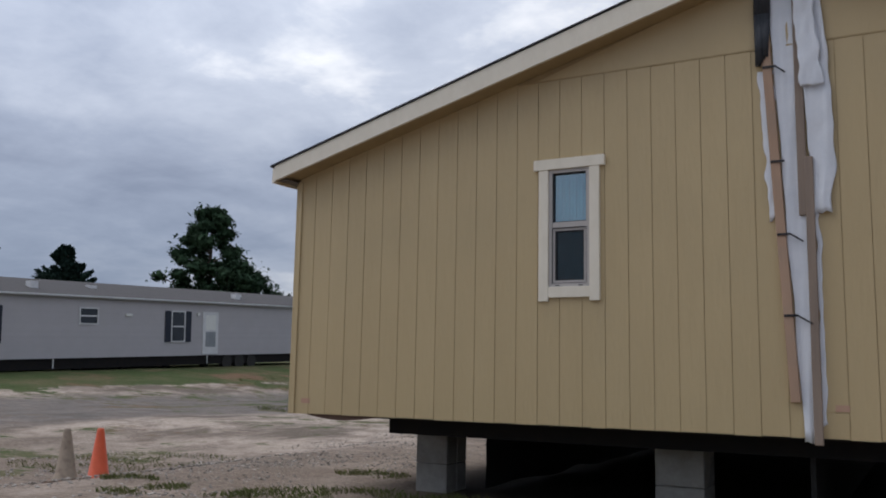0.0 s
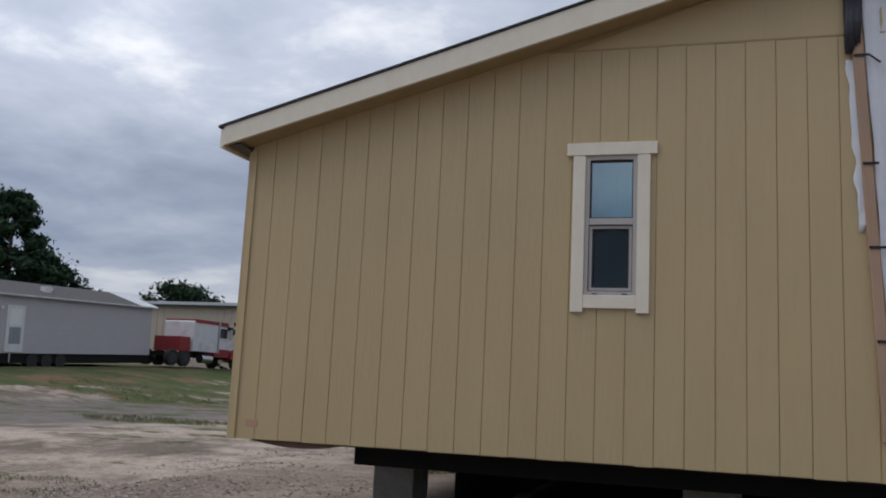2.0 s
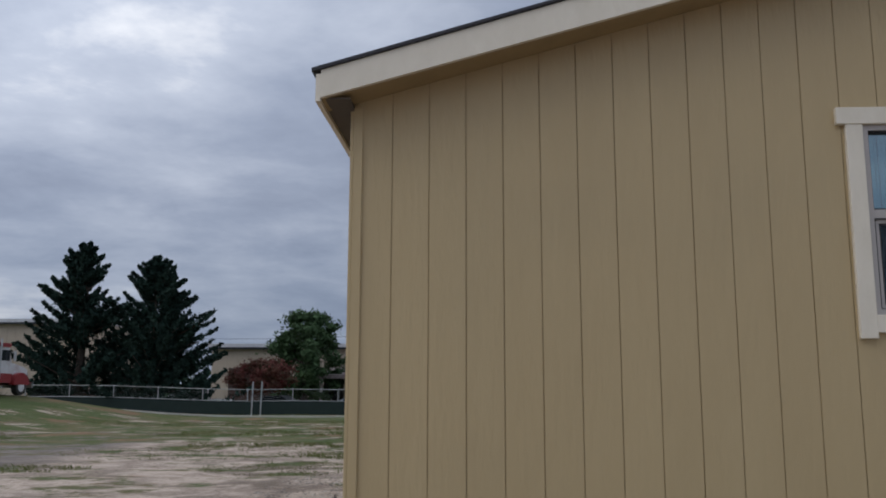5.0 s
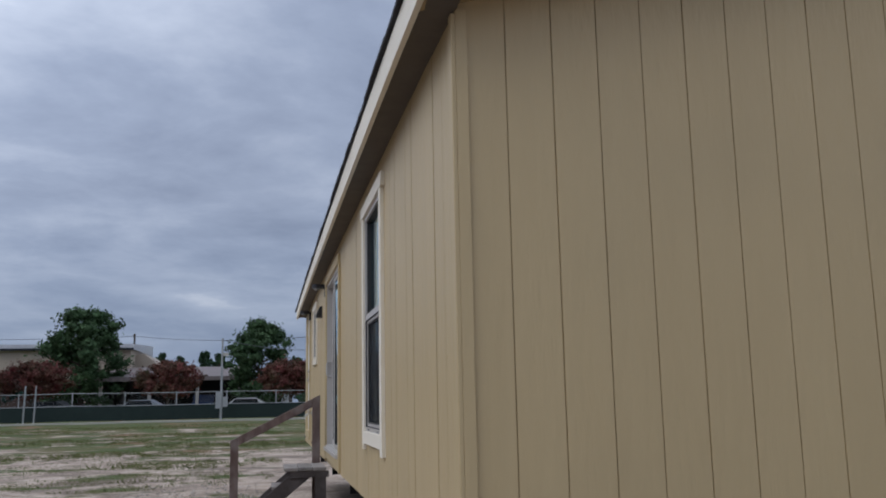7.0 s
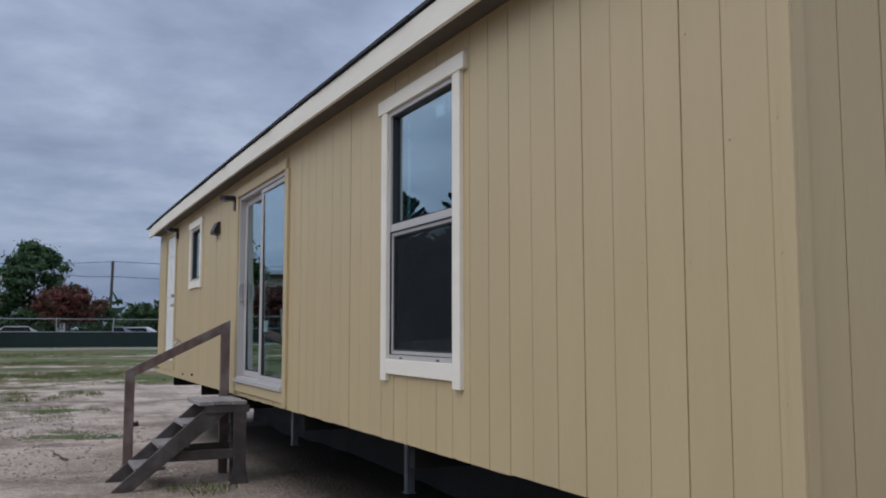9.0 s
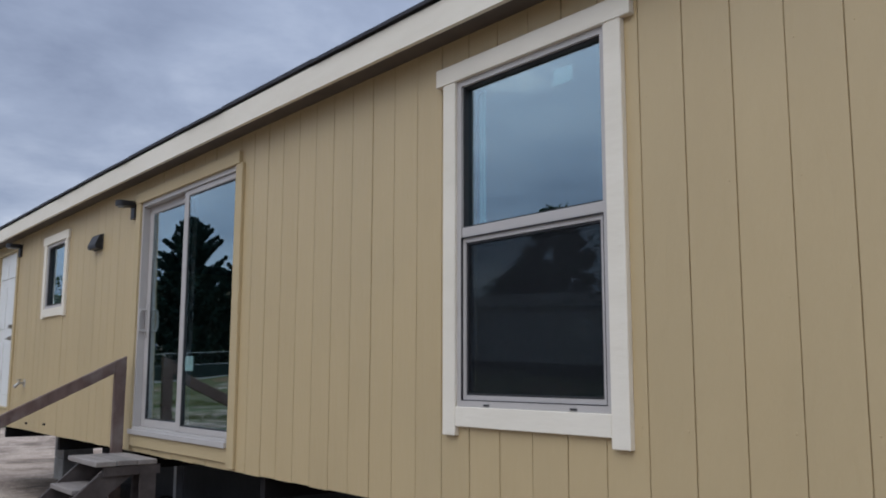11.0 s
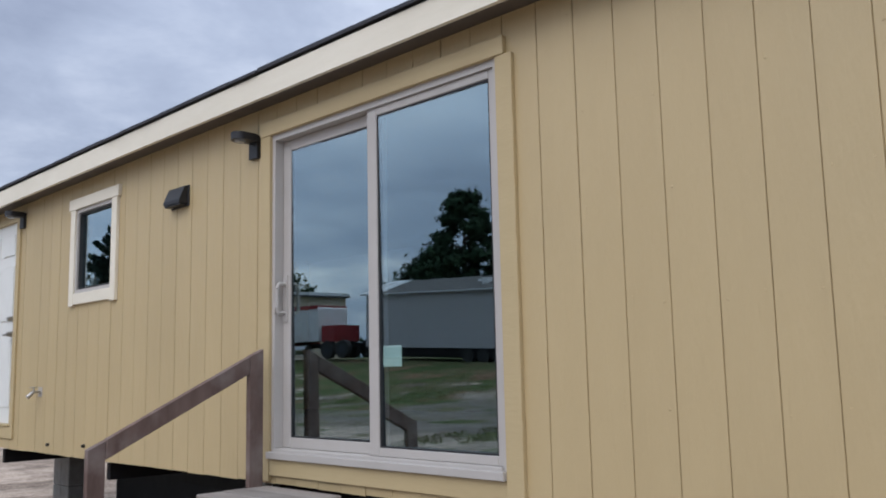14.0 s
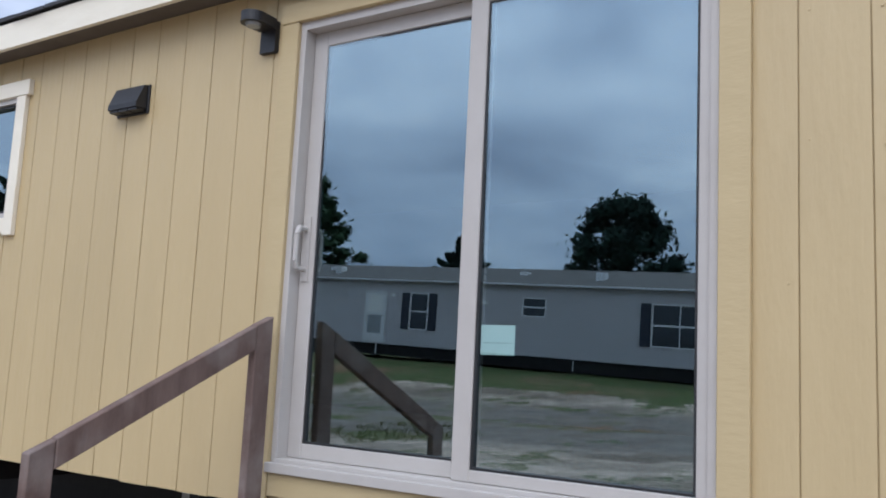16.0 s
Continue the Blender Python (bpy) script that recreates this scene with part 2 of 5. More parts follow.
LEAF_RED = mat("crape_myrtle_bloom", (0.22, 0.052, 0.058), (0.075, 0.080, 0.042), 0.9, 0.75, island=0.45, spec=0.15)
GRASS = mat("green_grass_blades", (0.085, 0.125, 0.035), (0.16, 0.15, 0.06), 1.5, 0.8, island=0.4, spec=0.1)
PEBBLE = mat("pale_gravel", (0.40, 0.36, 0.32), (0.25, 0.215, 0.185), 3, 0.9, island=0.5)
CARBLUE = mat("blue_car_paint", (0.03, 0.06, 0.15), None, 3, 0.3)
CARSILVER = mat("silver_car_paint", (0.30, 0.33, 0.38), None, 3, 0.3)
CARWHITE = mat("white_car_paint", (0.72, 0.73, 0.74), None, 3, 0.3)
CARDARK = mat("dark_car_paint", (0.03, 0.033, 0.04), None, 3, 0.3)
KERB = mat("pale_concrete_kerb", (0.48, 0.46, 0.42), (0.4, 0.38, 0.35), 3, 0.9)
BRICK = mat("dark_red_brick", (0.13, 0.06, 0.05), None, 8, 0.9, 0.4)


# ---- mesh helpers ----
def box(bm, x0, x1, y0, y1, z0, z1, bev=0.0):
    vs = [bm.verts.new((x, y, z)) for z in (z0, z1) for x, y in ((x0, y0), (x1, y0), (x1, y1), (x0, y1))]
    fs = [bm.faces.new([vs[i] for i in f]) for f in ((3, 2, 1, 0), (4, 5, 6, 7), (0, 1, 5, 4), (1, 2, 6, 5), (2, 3, 7, 6), (3, 0, 4, 7))]
    if bev:
        es = list({e for f in fs for e in f.edges})
        bmesh.ops.bevel(bm, geom=es, offset=bev, segments=1, affect="EDGES")
    return vs


def prism(bm, pts, axis, a, b):
    """Extrude the outline pts along axis ('x', 'y' or 'z') from a to b."""
    def at(p, d):
        return {"x": (d, p[0], p[1]), "y": (p[0], d, p[1]), "z": (p[0], p[1], d)}[axis]
    lo, hi = [bm.verts.new(at(p, a)) for p in pts], [bm.verts.new(at(p, b)) for p in pts]
    n = len(pts)
    bm.faces.new(lo)
    bm.faces.new(hi[::-1])
    for i in range(n):
        bm.faces.new((lo[i], hi[i], hi[(i + 1) % n], lo[(i + 1) % n]))


def beam(bm, a, b, w, h, up=(0, 0, 1)):
    """A board from a to b, w wide and h deep."""
    a, b = Vector(a), Vector(b)
    d = (b - a).normalized()
    s = d.cross(Vector(up)).normalized()
    u = s.cross(d)
    vs = [bm.verts.new(p + s * (w / 2 * i) + u * (h / 2 * j)) for p in (a, b) for i, j in ((-1, -1), (1, -1), (1, 1), (-1, 1))]
    for f in ((3, 2, 1, 0), (4, 5, 6, 7), (0, 1, 5, 4), (1, 2, 6, 5), (2, 3, 7, 6), (3, 0, 4, 7)):
        bm.faces.new([vs[i] for i in f])


def rod(bm, a, b, r0, r1=None, n=10):
    r1 = r0 if r1 is None else r1
    a, b = Vector(a), Vector(b)
    q = (b - a).to_track_quat("Z", "Y")
    rings = [[bm.verts.new(p + q @ Vector((r * math.cos(2 * math.pi * i / n), r * math.sin(2 * math.pi * i / n), 0))) for i in range(n)] for p, r in ((a, r0), (b, r1))]
    for i in range(n):
        bm.faces.new((rings[0][i], rings[0][(i + 1) % n], rings[1][(i + 1) % n], rings[1][i]))
    bm.faces.new(rings[0][::-1])
    bm.faces.new(rings[1])


def lathe(bm, profile, centre=(0, 0, 0), n=20):
    rings = [[bm.verts.new((centre[0] + r * math.cos(2 * math.pi * i / n), centre[1] + r * math.sin(2 * math.pi * i / n), centre[2] + z)) for i in range(n)] for r, z in profile]
    for k in range(len(rings) - 1):
        for i in range(n):
            bm.faces.new((rings[k][i], rings[k][(i + 1) % n], rings[k + 1][(i + 1) % n], rings[k + 1][i]))
    bm.faces.new(rings[0][::-1])
    bm.faces.new(rings[-1])


def part(name, bm, material, parent=None, label="", smooth=False):
    bmesh.ops.recalc_face_normals(bm, faces=bm.faces[:])
    me = bpy.data.meshes.new(name)
    bm.to_mesh(me)
    bm.free()
    me.materials.append(material)
    if smooth:
        for p in me.polygons:
            p.use_smooth = True
    ob = new(name, me)
    ob.parent = parent
    return tagged(ob, label)


def boxes(name, material, parent, *dims, label="", bev=0.0):
    bm = bmesh.new()
    for d in dims:
        box(bm, *d, bev=bev)
    return part(name, bm, material, parent, label)


def empty(name, label, category, group="", kind="", at=(0, 0, 0)):
    ob = new(name)
    ob.location = at
    ob.empty_display_size = 0.1
    return tagged(ob, label, category, group, kind)


def smooth01(a, b, v):
    t = min(1.0, max(0.0, (v - a) / (b - a)))
    return t * t * (3 - 2 * t)


def ground_z(x, y):
    """Height of the lot: level round the home, rising gently to the far lane and the fence."""
    bank = 0.78 + 0.034 * (min(max(y, 2.0), 42.0) - 15.7)
    bank += (0.45 - bank) * smooth01(45, 58, y)
    bank += (0.9 - bank) * smooth01(-2, -40, y)
    s = smooth01(16, 27, -x)
    base = 0.36 * smooth01(14, 50, y)
    return base + (bank - base) * s + 0.02 * math.sin(x * 0.9 + y * 0.4) * math.sin(y * 0.7 - x * 0.3) - 0.20 * smooth01(2.6, 3.6, -x) * (1 - smooth01(6, 15, -x)) * (1 - smooth01(3, 9, y)) * smooth01(-9, -5, y) - 0.06 * smooth01(-2, -7, y) * smooth01(0, 5, x)


# ---- the ground ----
def axis_steps(lo, hi, near_lo, near_hi, step):
    mid = list(np.arange(near_lo, near_hi + 0.01, step))
    left, right, d = [], [], step
    v = near_lo
    while v > lo:
        d *= 1.22
        v -= d
        left.append(v)
    d, v = step, near_hi
    while v < hi:
        d *= 1.22
        v += d
        right.append(v)
    return left[::-1] + mid + right


def build_ground():
    xs, ys = axis_steps(-900, 900, -34, 12, 0.5), axis_steps(-900, 900, -12, 62, 0.5)
    nx, ny = len(xs), len(ys)
    verts = [(x, y, ground_z(x, y)) for y in ys for x in xs]
    faces = [(j * nx + i, j * nx + i + 1, (j + 1) * nx + i + 1, (j + 1) * nx + i) for j in range(ny - 1) for i in range(nx - 1)]
    me = bpy.data.meshes.new("ground")
    me.from_pydata(verts, [], faces)
    cover = me.color_attributes.new("cover", "FLOAT_COLOR", "POINT")
    vals = []
    for x, y, z in verts:
        wob = noise.noise((x * 0.09, y * 0.09, 1.0)) * 4
        grass = max(smooth01(36, 48, y + wob), smooth01(19.5, 23, -x + wob * 0.5) * (1 - smooth01(70, 120, -x) * 0.3))
        grass = max(grass, 0.47 * smooth01(6, 12, y + wob * 0.5) * (1 - smooth01(-1, 2, x)), 0.58 * smooth01(15, 26, y + wob), 0.60 * (1 - smooth01(0.6, 2.6, abs(y + 0.2))) * smooth01(-0.5, 1.5, x) * (1 - smooth01(4.5, 6, x)))
        grass = max(grass, 0.47 * smooth01(2.8, 5.0, -x) * (1 - smooth01(9.0, 11.5, -x)))
        lane = 0.85 * smooth01(9.0, 11.5, -x + wob * 0.4) * (1 - smooth01(18.0, 20.5, -x + wob * 0.4)) * (1 - smooth01(24, 34, y))
        brown = (1 - smooth01(1.5, 6.5, y + wob * 0.4)) * (1 - smooth01(8, 10.5, -x))
        brown = max(brown, 0.85 * (1 - smooth01(1.2, 3.4, -x + wob * 0.2)) * (1 - smooth01(7.5, 11, y)))
        # third channel marks where the home's under-floor shade is painted on the ground
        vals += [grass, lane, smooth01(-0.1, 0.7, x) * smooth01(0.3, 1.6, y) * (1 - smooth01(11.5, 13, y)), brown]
    cover.data.foreach_set("color", vals)
    for p in me.polygons:
        p.use_smooth = True
    m = bpy.data.materials.new("gravel_lot_with_grass")
    m.use_nodes = True
    t = m.node_tree
    p = t.nodes["Principled BSDF"]
    p.inputs["Roughness"].default_value = 0.95
    p.inputs["Specular IOR Level"].default_value = 0.15
    tc = t.nodes.new("ShaderNodeTexCoord")

    def tex(scale, detail=8, rough=0.62, stretch=(1, 1, 1)):
        mp = t.nodes.new("ShaderNodeMapping")
        mp.inputs["Scale"].default_value = stretch
        t.links.new(tc.outputs["Object"], mp.inputs[0])
        n = t.nodes.new("ShaderNodeTexNoise")
        n.inputs["Scale"].default_value, n.inputs["Detail"].default_value, n.inputs["Roughness"].default_value = scale, detail, rough
        t.links.new(mp.outputs[0], n.inputs["Vector"])
        return n.outputs["Fac"]

    def rng(src, a, b, c=0.0, d=1.0):
        n = t.nodes.new("ShaderNodeMapRange")
        n.interpolation_type = "SMOOTHSTEP"
        for i, v in enumerate((a, b, c, d)):
            n.inputs[i + 1].default_value = v
        t.links.new(src, n.inputs[0])
        return n.outputs[0]

    def mix(f, a, b):
        n = t.nodes.new("ShaderNodeMix")
        n.data_type = "RGBA"
        for i, v in ((0, f), (6, a), (7, b)):
            if isinstance(v, tuple):
                n.inputs[i].default_value = (*v, 1)
            else:
                t.links.new(v, n.inputs[i])
        return n.outputs[2]

    def add(a, b):
        n = t.nodes.new("ShaderNodeMath")
        t.links.new(a, n.inputs[0])
        t.links.new(b, n.inputs[1])
        return n.outputs[0]

    at = t.nodes.new("ShaderNodeAttribute")
    at.attribute_name = "cover"
    ch = t.nodes.new("ShaderNodeSeparateColor")
    t.links.new(at.outputs["Color"], ch.inputs[0])
    vo = t.nodes.new("ShaderNodeTexVoronoi")
    vo.inputs["Scale"].default_value = 32
    t.links.new(tc.outputs["Object"], vo.inputs["Vector"])
    speck = t.nodes.new("ShaderNodeSeparateColor")
    t.links.new(vo.outputs["Color"], speck.inputs[0])
    stone = mix(speck.outputs[0], (0.19, 0.15, 0.12), (0.42, 0.34, 0.275))
    dirt = mix(tex(9), (0.11, 0.085, 0.065), (0.26, 0.21, 0.165))
    pale = mix(tex(3.1), (0.60, 0.50, 0.415), (0.36, 0.28, 0.22))
    lot = mix(rng(tex(0.75), 0.46, 0.60), pale, stone)
    lot = mix(rng(tex(0.42, stretch=(1.0, 0.55, 1)), 0.50, 0.62), lot, dirt)
    lane = mix(rng(tex(1.6), 0.4, 0.7), (0.135, 0.122, 0.112), (0.215, 0.19, 0.17))
    worn = mix(speck.outputs[1], mix(tex(2.2, 9, 0.7), (0.115, 0.085, 0.062), (0.29, 0.225, 0.175)), mix(tex(5.0), (0.20, 0.15, 0.115), (0.40, 0.32, 0.255)))
    half = t.nodes.new("ShaderNodeMath")
    half.operation = "MULTIPLY"
    t.links.new(at.outputs["Alpha"], half.inputs[0])
    t.links.new(rng(tex(0.6, 8, 0.65), 0.36, 0.54, 0.45, 1.0), half.inputs[1])
    lot = mix(half.outputs[0], lot, worn)
    lot = mix(ch.outputs[1], lot, lane)
    lot = mix(rng(tex(0.9, 9, 0.7, (0.45, 1.0, 1)), 0.54, 0.64, 0.0, 0.85), lot, dirt)
    lot = mix(rng(tex(1.7, 11, 0.78), 0.51, 0.61, 0.0, 0.55), lot, mix(tex(11, 10, 0.8), (0.10, 0.07, 0.052), (0.30, 0.225, 0.175)))
    # shade beneath the home, put into the ground colour as near-black
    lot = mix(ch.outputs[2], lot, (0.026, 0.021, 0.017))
    turf = mix(rng(tex(0.5), 0.38, 0.66), (0.085, 0.115, 0.040), (0.17, 0.145, 0.075))
    turf = mix(rng(tex(26), 0.35, 0.7, 0.0, 0.6), turf, (0.045, 0.06, 0.022))
    turf = mix(rng(tex(0.28), 0.54, 0.66), turf, (0.21, 0.13, 0.08))
    mid = t.nodes.new("ShaderNodeMath")
    mid.operation, mid.inputs[1].default_value, mid.inputs[2].default_value = "MULTIPLY_ADD", 0.34, -0.17
    t.links.new(tex(4.5, 10, 0.8), mid.inputs[0])
    patch = add(add(ch.outputs[0], tex(0.55, 9, 0.68, (0.8, 1.1, 1))), mid.outputs[0])
    ground_colour = mix(rng(patch, 0.985, 1.06), lot, turf)
    grit = t.nodes.new("ShaderNodeHueSaturation")
    t.links.new(rng(tex(16, 12, 0.85), 0.32, 0.68, 0.68, 1.42), grit.inputs["Value"])
    t.links.new(ground_colour, grit.inputs["Color"])
    ground_colour = grit.outputs[0]
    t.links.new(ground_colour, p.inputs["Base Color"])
    b = t.nodes.new("ShaderNodeBump")
    b.inputs["Strength"].default_value, b.inputs["Distance"].default_value = 0.7, 0.02
    t.links.new(add(vo.outputs["Distance"], tex(5.0)), b.inputs["Height"])
    t.links.new(b.outputs[0], p.inputs["Normal"])
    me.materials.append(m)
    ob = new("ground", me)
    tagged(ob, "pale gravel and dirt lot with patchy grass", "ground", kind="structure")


build_ground()

# ---- the tan home: walls ----
BOT, EAVE, LEN, WIDE, SLOPE = 0.765, 2.925, 13.12, 8.9, 0.282
END = 0.07  # y of the gable end's face
GAP = 0.0052
WIN1 = (2.585, 2.935, 1.865, 2.83)
WIN2 = (2.30, 3.215, 1.245, 2.76)
WIN3 = (9.49, 10.165, 2.055, 2.745)
SLIDER = (5.56, 7.36, 0.915, 2.795)
DOOR = (11.46, 12.40, 0.965, 2.86)


def roof_under(x):
    return EAVE + 0.06 + SLOPE * min(x, WIDE - x)


def spans(a, b, top, holes):
    """Rectangles of a plank between a and b that the holes leave."""
    cuts = sorted({a, b, *[c for h in holes for c in h[:2] if a < c < b]})
    out = []
    for p, q in zip(cuts, cuts[1:]):
        z = BOT
        for h in sorted(holes, key=lambda h: h[2]):
            if h[0] < (p + q) / 2 < h[1]:
                out.append((p, q, z, h[2]))
                z = h[3]
        out.append((p, q, z, None))
    return out


def wall_backing(name, label, axis, length, depth, holes, gable):
    bm = bmesh.new()
    cuts = sorted({0.0 if gable else END, length, *([length / 2] if gable else []), *[c for h in holes for c in h[:2]]})
    for p, q in zip(cuts, cuts[1:]):
        for a, b, z0, z1 in spans(p, q, 0, holes):
            za = z1 if z1 else (roof_under(a) if gable else EAVE + 0.018)
            zb = z1 if z1 else (roof_under(b) if gable else EAVE + 0.018)
            d0, d1 = depth
            if axis == "x":
                prism(bm, [(a, z0), (b, z0), (b, zb), (a, za)], "y", d0, d1)
            else:
                prism(bm, [(a, z0), (b, z0), (b, zb), (a, za)], "x", d0, d1)
    return tagged(part(name, bm, SIDING_BACK), label, "wall", kind="structure")


wall_end = wall_backing("wall_south", "tan painted grooved wood siding on gable end wall", "x", WIDE, (END + 0.0045, END + 0.11), [WIN1], True)
wall_long = wall_backing("wall_west", "tan painted grooved wood siding on long wall", "y", LEN, (0.0045, 0.11), [WIN2, WIN3, SLIDER, DOOR], False)
bm = bmesh.new()
box(bm, WIDE - 0.12, WIDE, END + 0.115, LEN - 0.115, BOT, EAVE)
tagged(part("wall_east", bm, SIDING), "tan painted outer wall", "wall", kind="structure")
bm = bmesh.new()
prism(bm, [(0.115, BOT), (WIDE, BOT), (WIDE, EAVE), (WIDE / 2, roof_under(WIDE / 2)), (0.115, EAVE + 0.03)], "y", LEN - 0.11, LEN)
tagged(part("wall_north", bm, SIDING), "tan painted far gable wall", "wall", kind="structure")

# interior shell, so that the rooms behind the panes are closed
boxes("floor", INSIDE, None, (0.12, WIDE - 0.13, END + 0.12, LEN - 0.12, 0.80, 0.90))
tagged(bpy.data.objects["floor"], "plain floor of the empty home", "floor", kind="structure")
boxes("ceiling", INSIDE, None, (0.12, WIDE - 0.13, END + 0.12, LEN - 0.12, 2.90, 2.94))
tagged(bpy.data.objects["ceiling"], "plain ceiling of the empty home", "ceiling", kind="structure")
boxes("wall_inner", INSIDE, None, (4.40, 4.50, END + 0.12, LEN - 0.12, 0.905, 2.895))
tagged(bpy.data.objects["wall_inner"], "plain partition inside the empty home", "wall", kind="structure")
boxes("belly", BELLY_AND_BLOCK, None, (0.12, WIDE - 0.05, END + 0.12, LEN - 0.12, 0.745, 0.795))
tagged(bpy.data.objects["belly"], "black belly wrap under the home", "floor", kind="structure")

# ---- roof ----
roof = empty("roof", "low gable roof with cream fascia and dark shingles", "roof", kind="structure")
OV, RK = 0.17, 0.213 - END
# Eave soffit's dark brown carries the overhang's shade; the rake soffit stays tan.
EAVE_SOFFIT = mat("shade_brown_soffit", (0.13, 0.11, 0.09), (0.10, 0.085, 0.07), 6, 0.8)
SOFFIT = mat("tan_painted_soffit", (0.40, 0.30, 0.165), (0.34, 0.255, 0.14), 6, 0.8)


def bow(y):
    """The eave stands a little higher along its middle."""
    return 0.045 * max(0.0, math.sin(math.pi * min(max(y / LEN, 0.0), 1.0))) ** 0.6


def roof_top(x):
    return 3.097 + SLOPE * (min(x, WIDE - x) + OV)


R = WIDE / 2
bm = bmesh.new()
prism(bm, [(-OV + 0.03, roof_top(-OV + 0.03) - 0.05), (R, roof_top(R) - 0.05), (WIDE + OV, roof_top(-OV) - 0.05), (WIDE + OV, roof_top(-OV) - 0.012), (R, roof_top(R) - 0.012), (-OV + 0.03, roof_top(-OV + 0.03) - 0.012)], "y", -RK + 0.03, LEN + RK - 0.03)
part("deck", bm, TAN_TRIM, roof)
for sgn in (0, 1):
    bm = bmesh.new()
    x0 = -OV if not sgn else WIDE + OV - 0.025
    ys = [-RK, 0.0, 0.5, 1.2, 2.2, 3.5, 5, 6.5, 8, 9.5, 11, 12, 12.7, LEN, LEN + RK]
    prism(bm, [(y, 2.925 + bow(y)) for y in ys] + [(y, 3.068 + bow(y)) for y in ys[::-1]], "x", x0, x0 + 0.025)
    part("eave_fascia", bm, CREAM, roof, "cream painted eave fascia board")
for y0 in (-RK, LEN + RK - 0.025):
    for a, b in ((-OV + 0.0255, R), (R, WIDE + OV - 0.0255)):
        bm = bmesh.new()
        prism(bm, [(a, roof_top(a) - (0.160 if a < 1 else 0.205)), (b, roof_top(b) - (0.205 if b < R + 1 else 0.160)), (b, roof_top(b) - 0.016), (a, roof_top(a) - 0.016)], "y", y0, y0 + 0.025)
        part("rake_fascia", bm, CREAM, roof, "cream painted rake fascia board")
bm = bmesh.new()
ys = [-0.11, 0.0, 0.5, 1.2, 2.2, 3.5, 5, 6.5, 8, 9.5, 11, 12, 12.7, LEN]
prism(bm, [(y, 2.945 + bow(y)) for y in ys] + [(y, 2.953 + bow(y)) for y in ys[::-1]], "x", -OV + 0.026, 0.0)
part("eave_soffit", bm, EAVE_SOFFIT, roof, "eave soffit coloured dark brown for the shade under it")
bm = bmesh.new()
prism(bm, [(-OV + 0.026, 2.94), (R, roof_top(R) - 0.20), (R, roof_top(R) - 0.19), (-OV + 0.026, 2.95)], "y", -RK + 0.026, END)
prism(bm, [(R, roof_top(R) - 0.20), (WIDE + 0.1, 2.95), (WIDE + 0.1, 2.96), (R, roof_top(R) - 0.19)], "y", -RK + 0.026, END)
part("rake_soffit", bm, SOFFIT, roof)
rng = random.Random(4)
for k in range(46):
    y = -RK - 0.012 + k * 0.297
    j = rng.uniform(-0.006, 0.008)
    bm = bmesh.new()
    a, b = -OV - 0.018 + j, R
    prism(bm, [(a, roof_top(a) - 0.012 + j * 0.3 + bow(y)), (b, roof_top(b) - 0.004), (b, roof_top(b) + 0.006), (a, roof_top(a) + 0.008 + j * 0.8 + bow(y))], "y", y, y + 0.292)
    part("shingle_row", bm, SHINGLE, roof)
bm = bmesh.new()
prism(bm, [(R, roof_top(R) - 0.004), (WIDE + OV + 0.02, roof_top(-OV) - 0.01), (WIDE + OV + 0.02, roof_top(-OV) + 0.004), (R, roof_top(R) + 0.01)], "y", -RK - 0.012, LEN + RK)
part("shingle_slope", bm, SHINGLE, roof)
for y in (12.7, 9.9):
    vent = empty("roof_vent", "small black plumbing vent pipe on the roof edge", "vent")
    bm = bmesh.new()
    rod(bm, (0.25, y, roof_top(0.25)), (0.25, y, roof_top(0.25) + 0.15), 0.045)
    part("pipe", bm, BLACK, vent)

# panel joint and flashing across the gable
boxes("trim_gable", TAN_TRIM, None, (2.30, WIDE - 2.30, END - 0.006, END + 0.002, 3.592, 3.604))
tagged(bpy.data.objects["trim_gable"], "thin dark joint flashing across gable siding", "trim", kind="structure")
bpy.data.objects["trim_gable"].data.materials[0] = SIDING_BACK


# ---- windows and doors of the tan home ----
def on_end(bm, u0, u1, z0, z1, d0, d1, bev=0.0):
    box(bm, u0, u1, END - d1, END - d0, z0, z1, bev)


def on_long(bm, u0, u1, z0, z1, d0, d1, bev=0.0):
    box(bm, -d1, -d0, u0, u1, z0, z1, bev)


def piece(put, name, material, parent, dims, label="", bev=0.0):
    bm = bmesh.new()
    for d in dims:
        put(bm, *d, bev)
    return part(name, bm, material, parent, label)


def ring(u0, u1, z0, z1, w, d0, d1):
    return [(u0, u0 + w, z0, z1, d0, d1), (u1 - w, u1, z0, z1, d0, d1), (u0 + w, u1 - w, z0, z0 + w, d0, d1), (u0 + w, u1 - w, z1 - w, z1, d0, d1)]


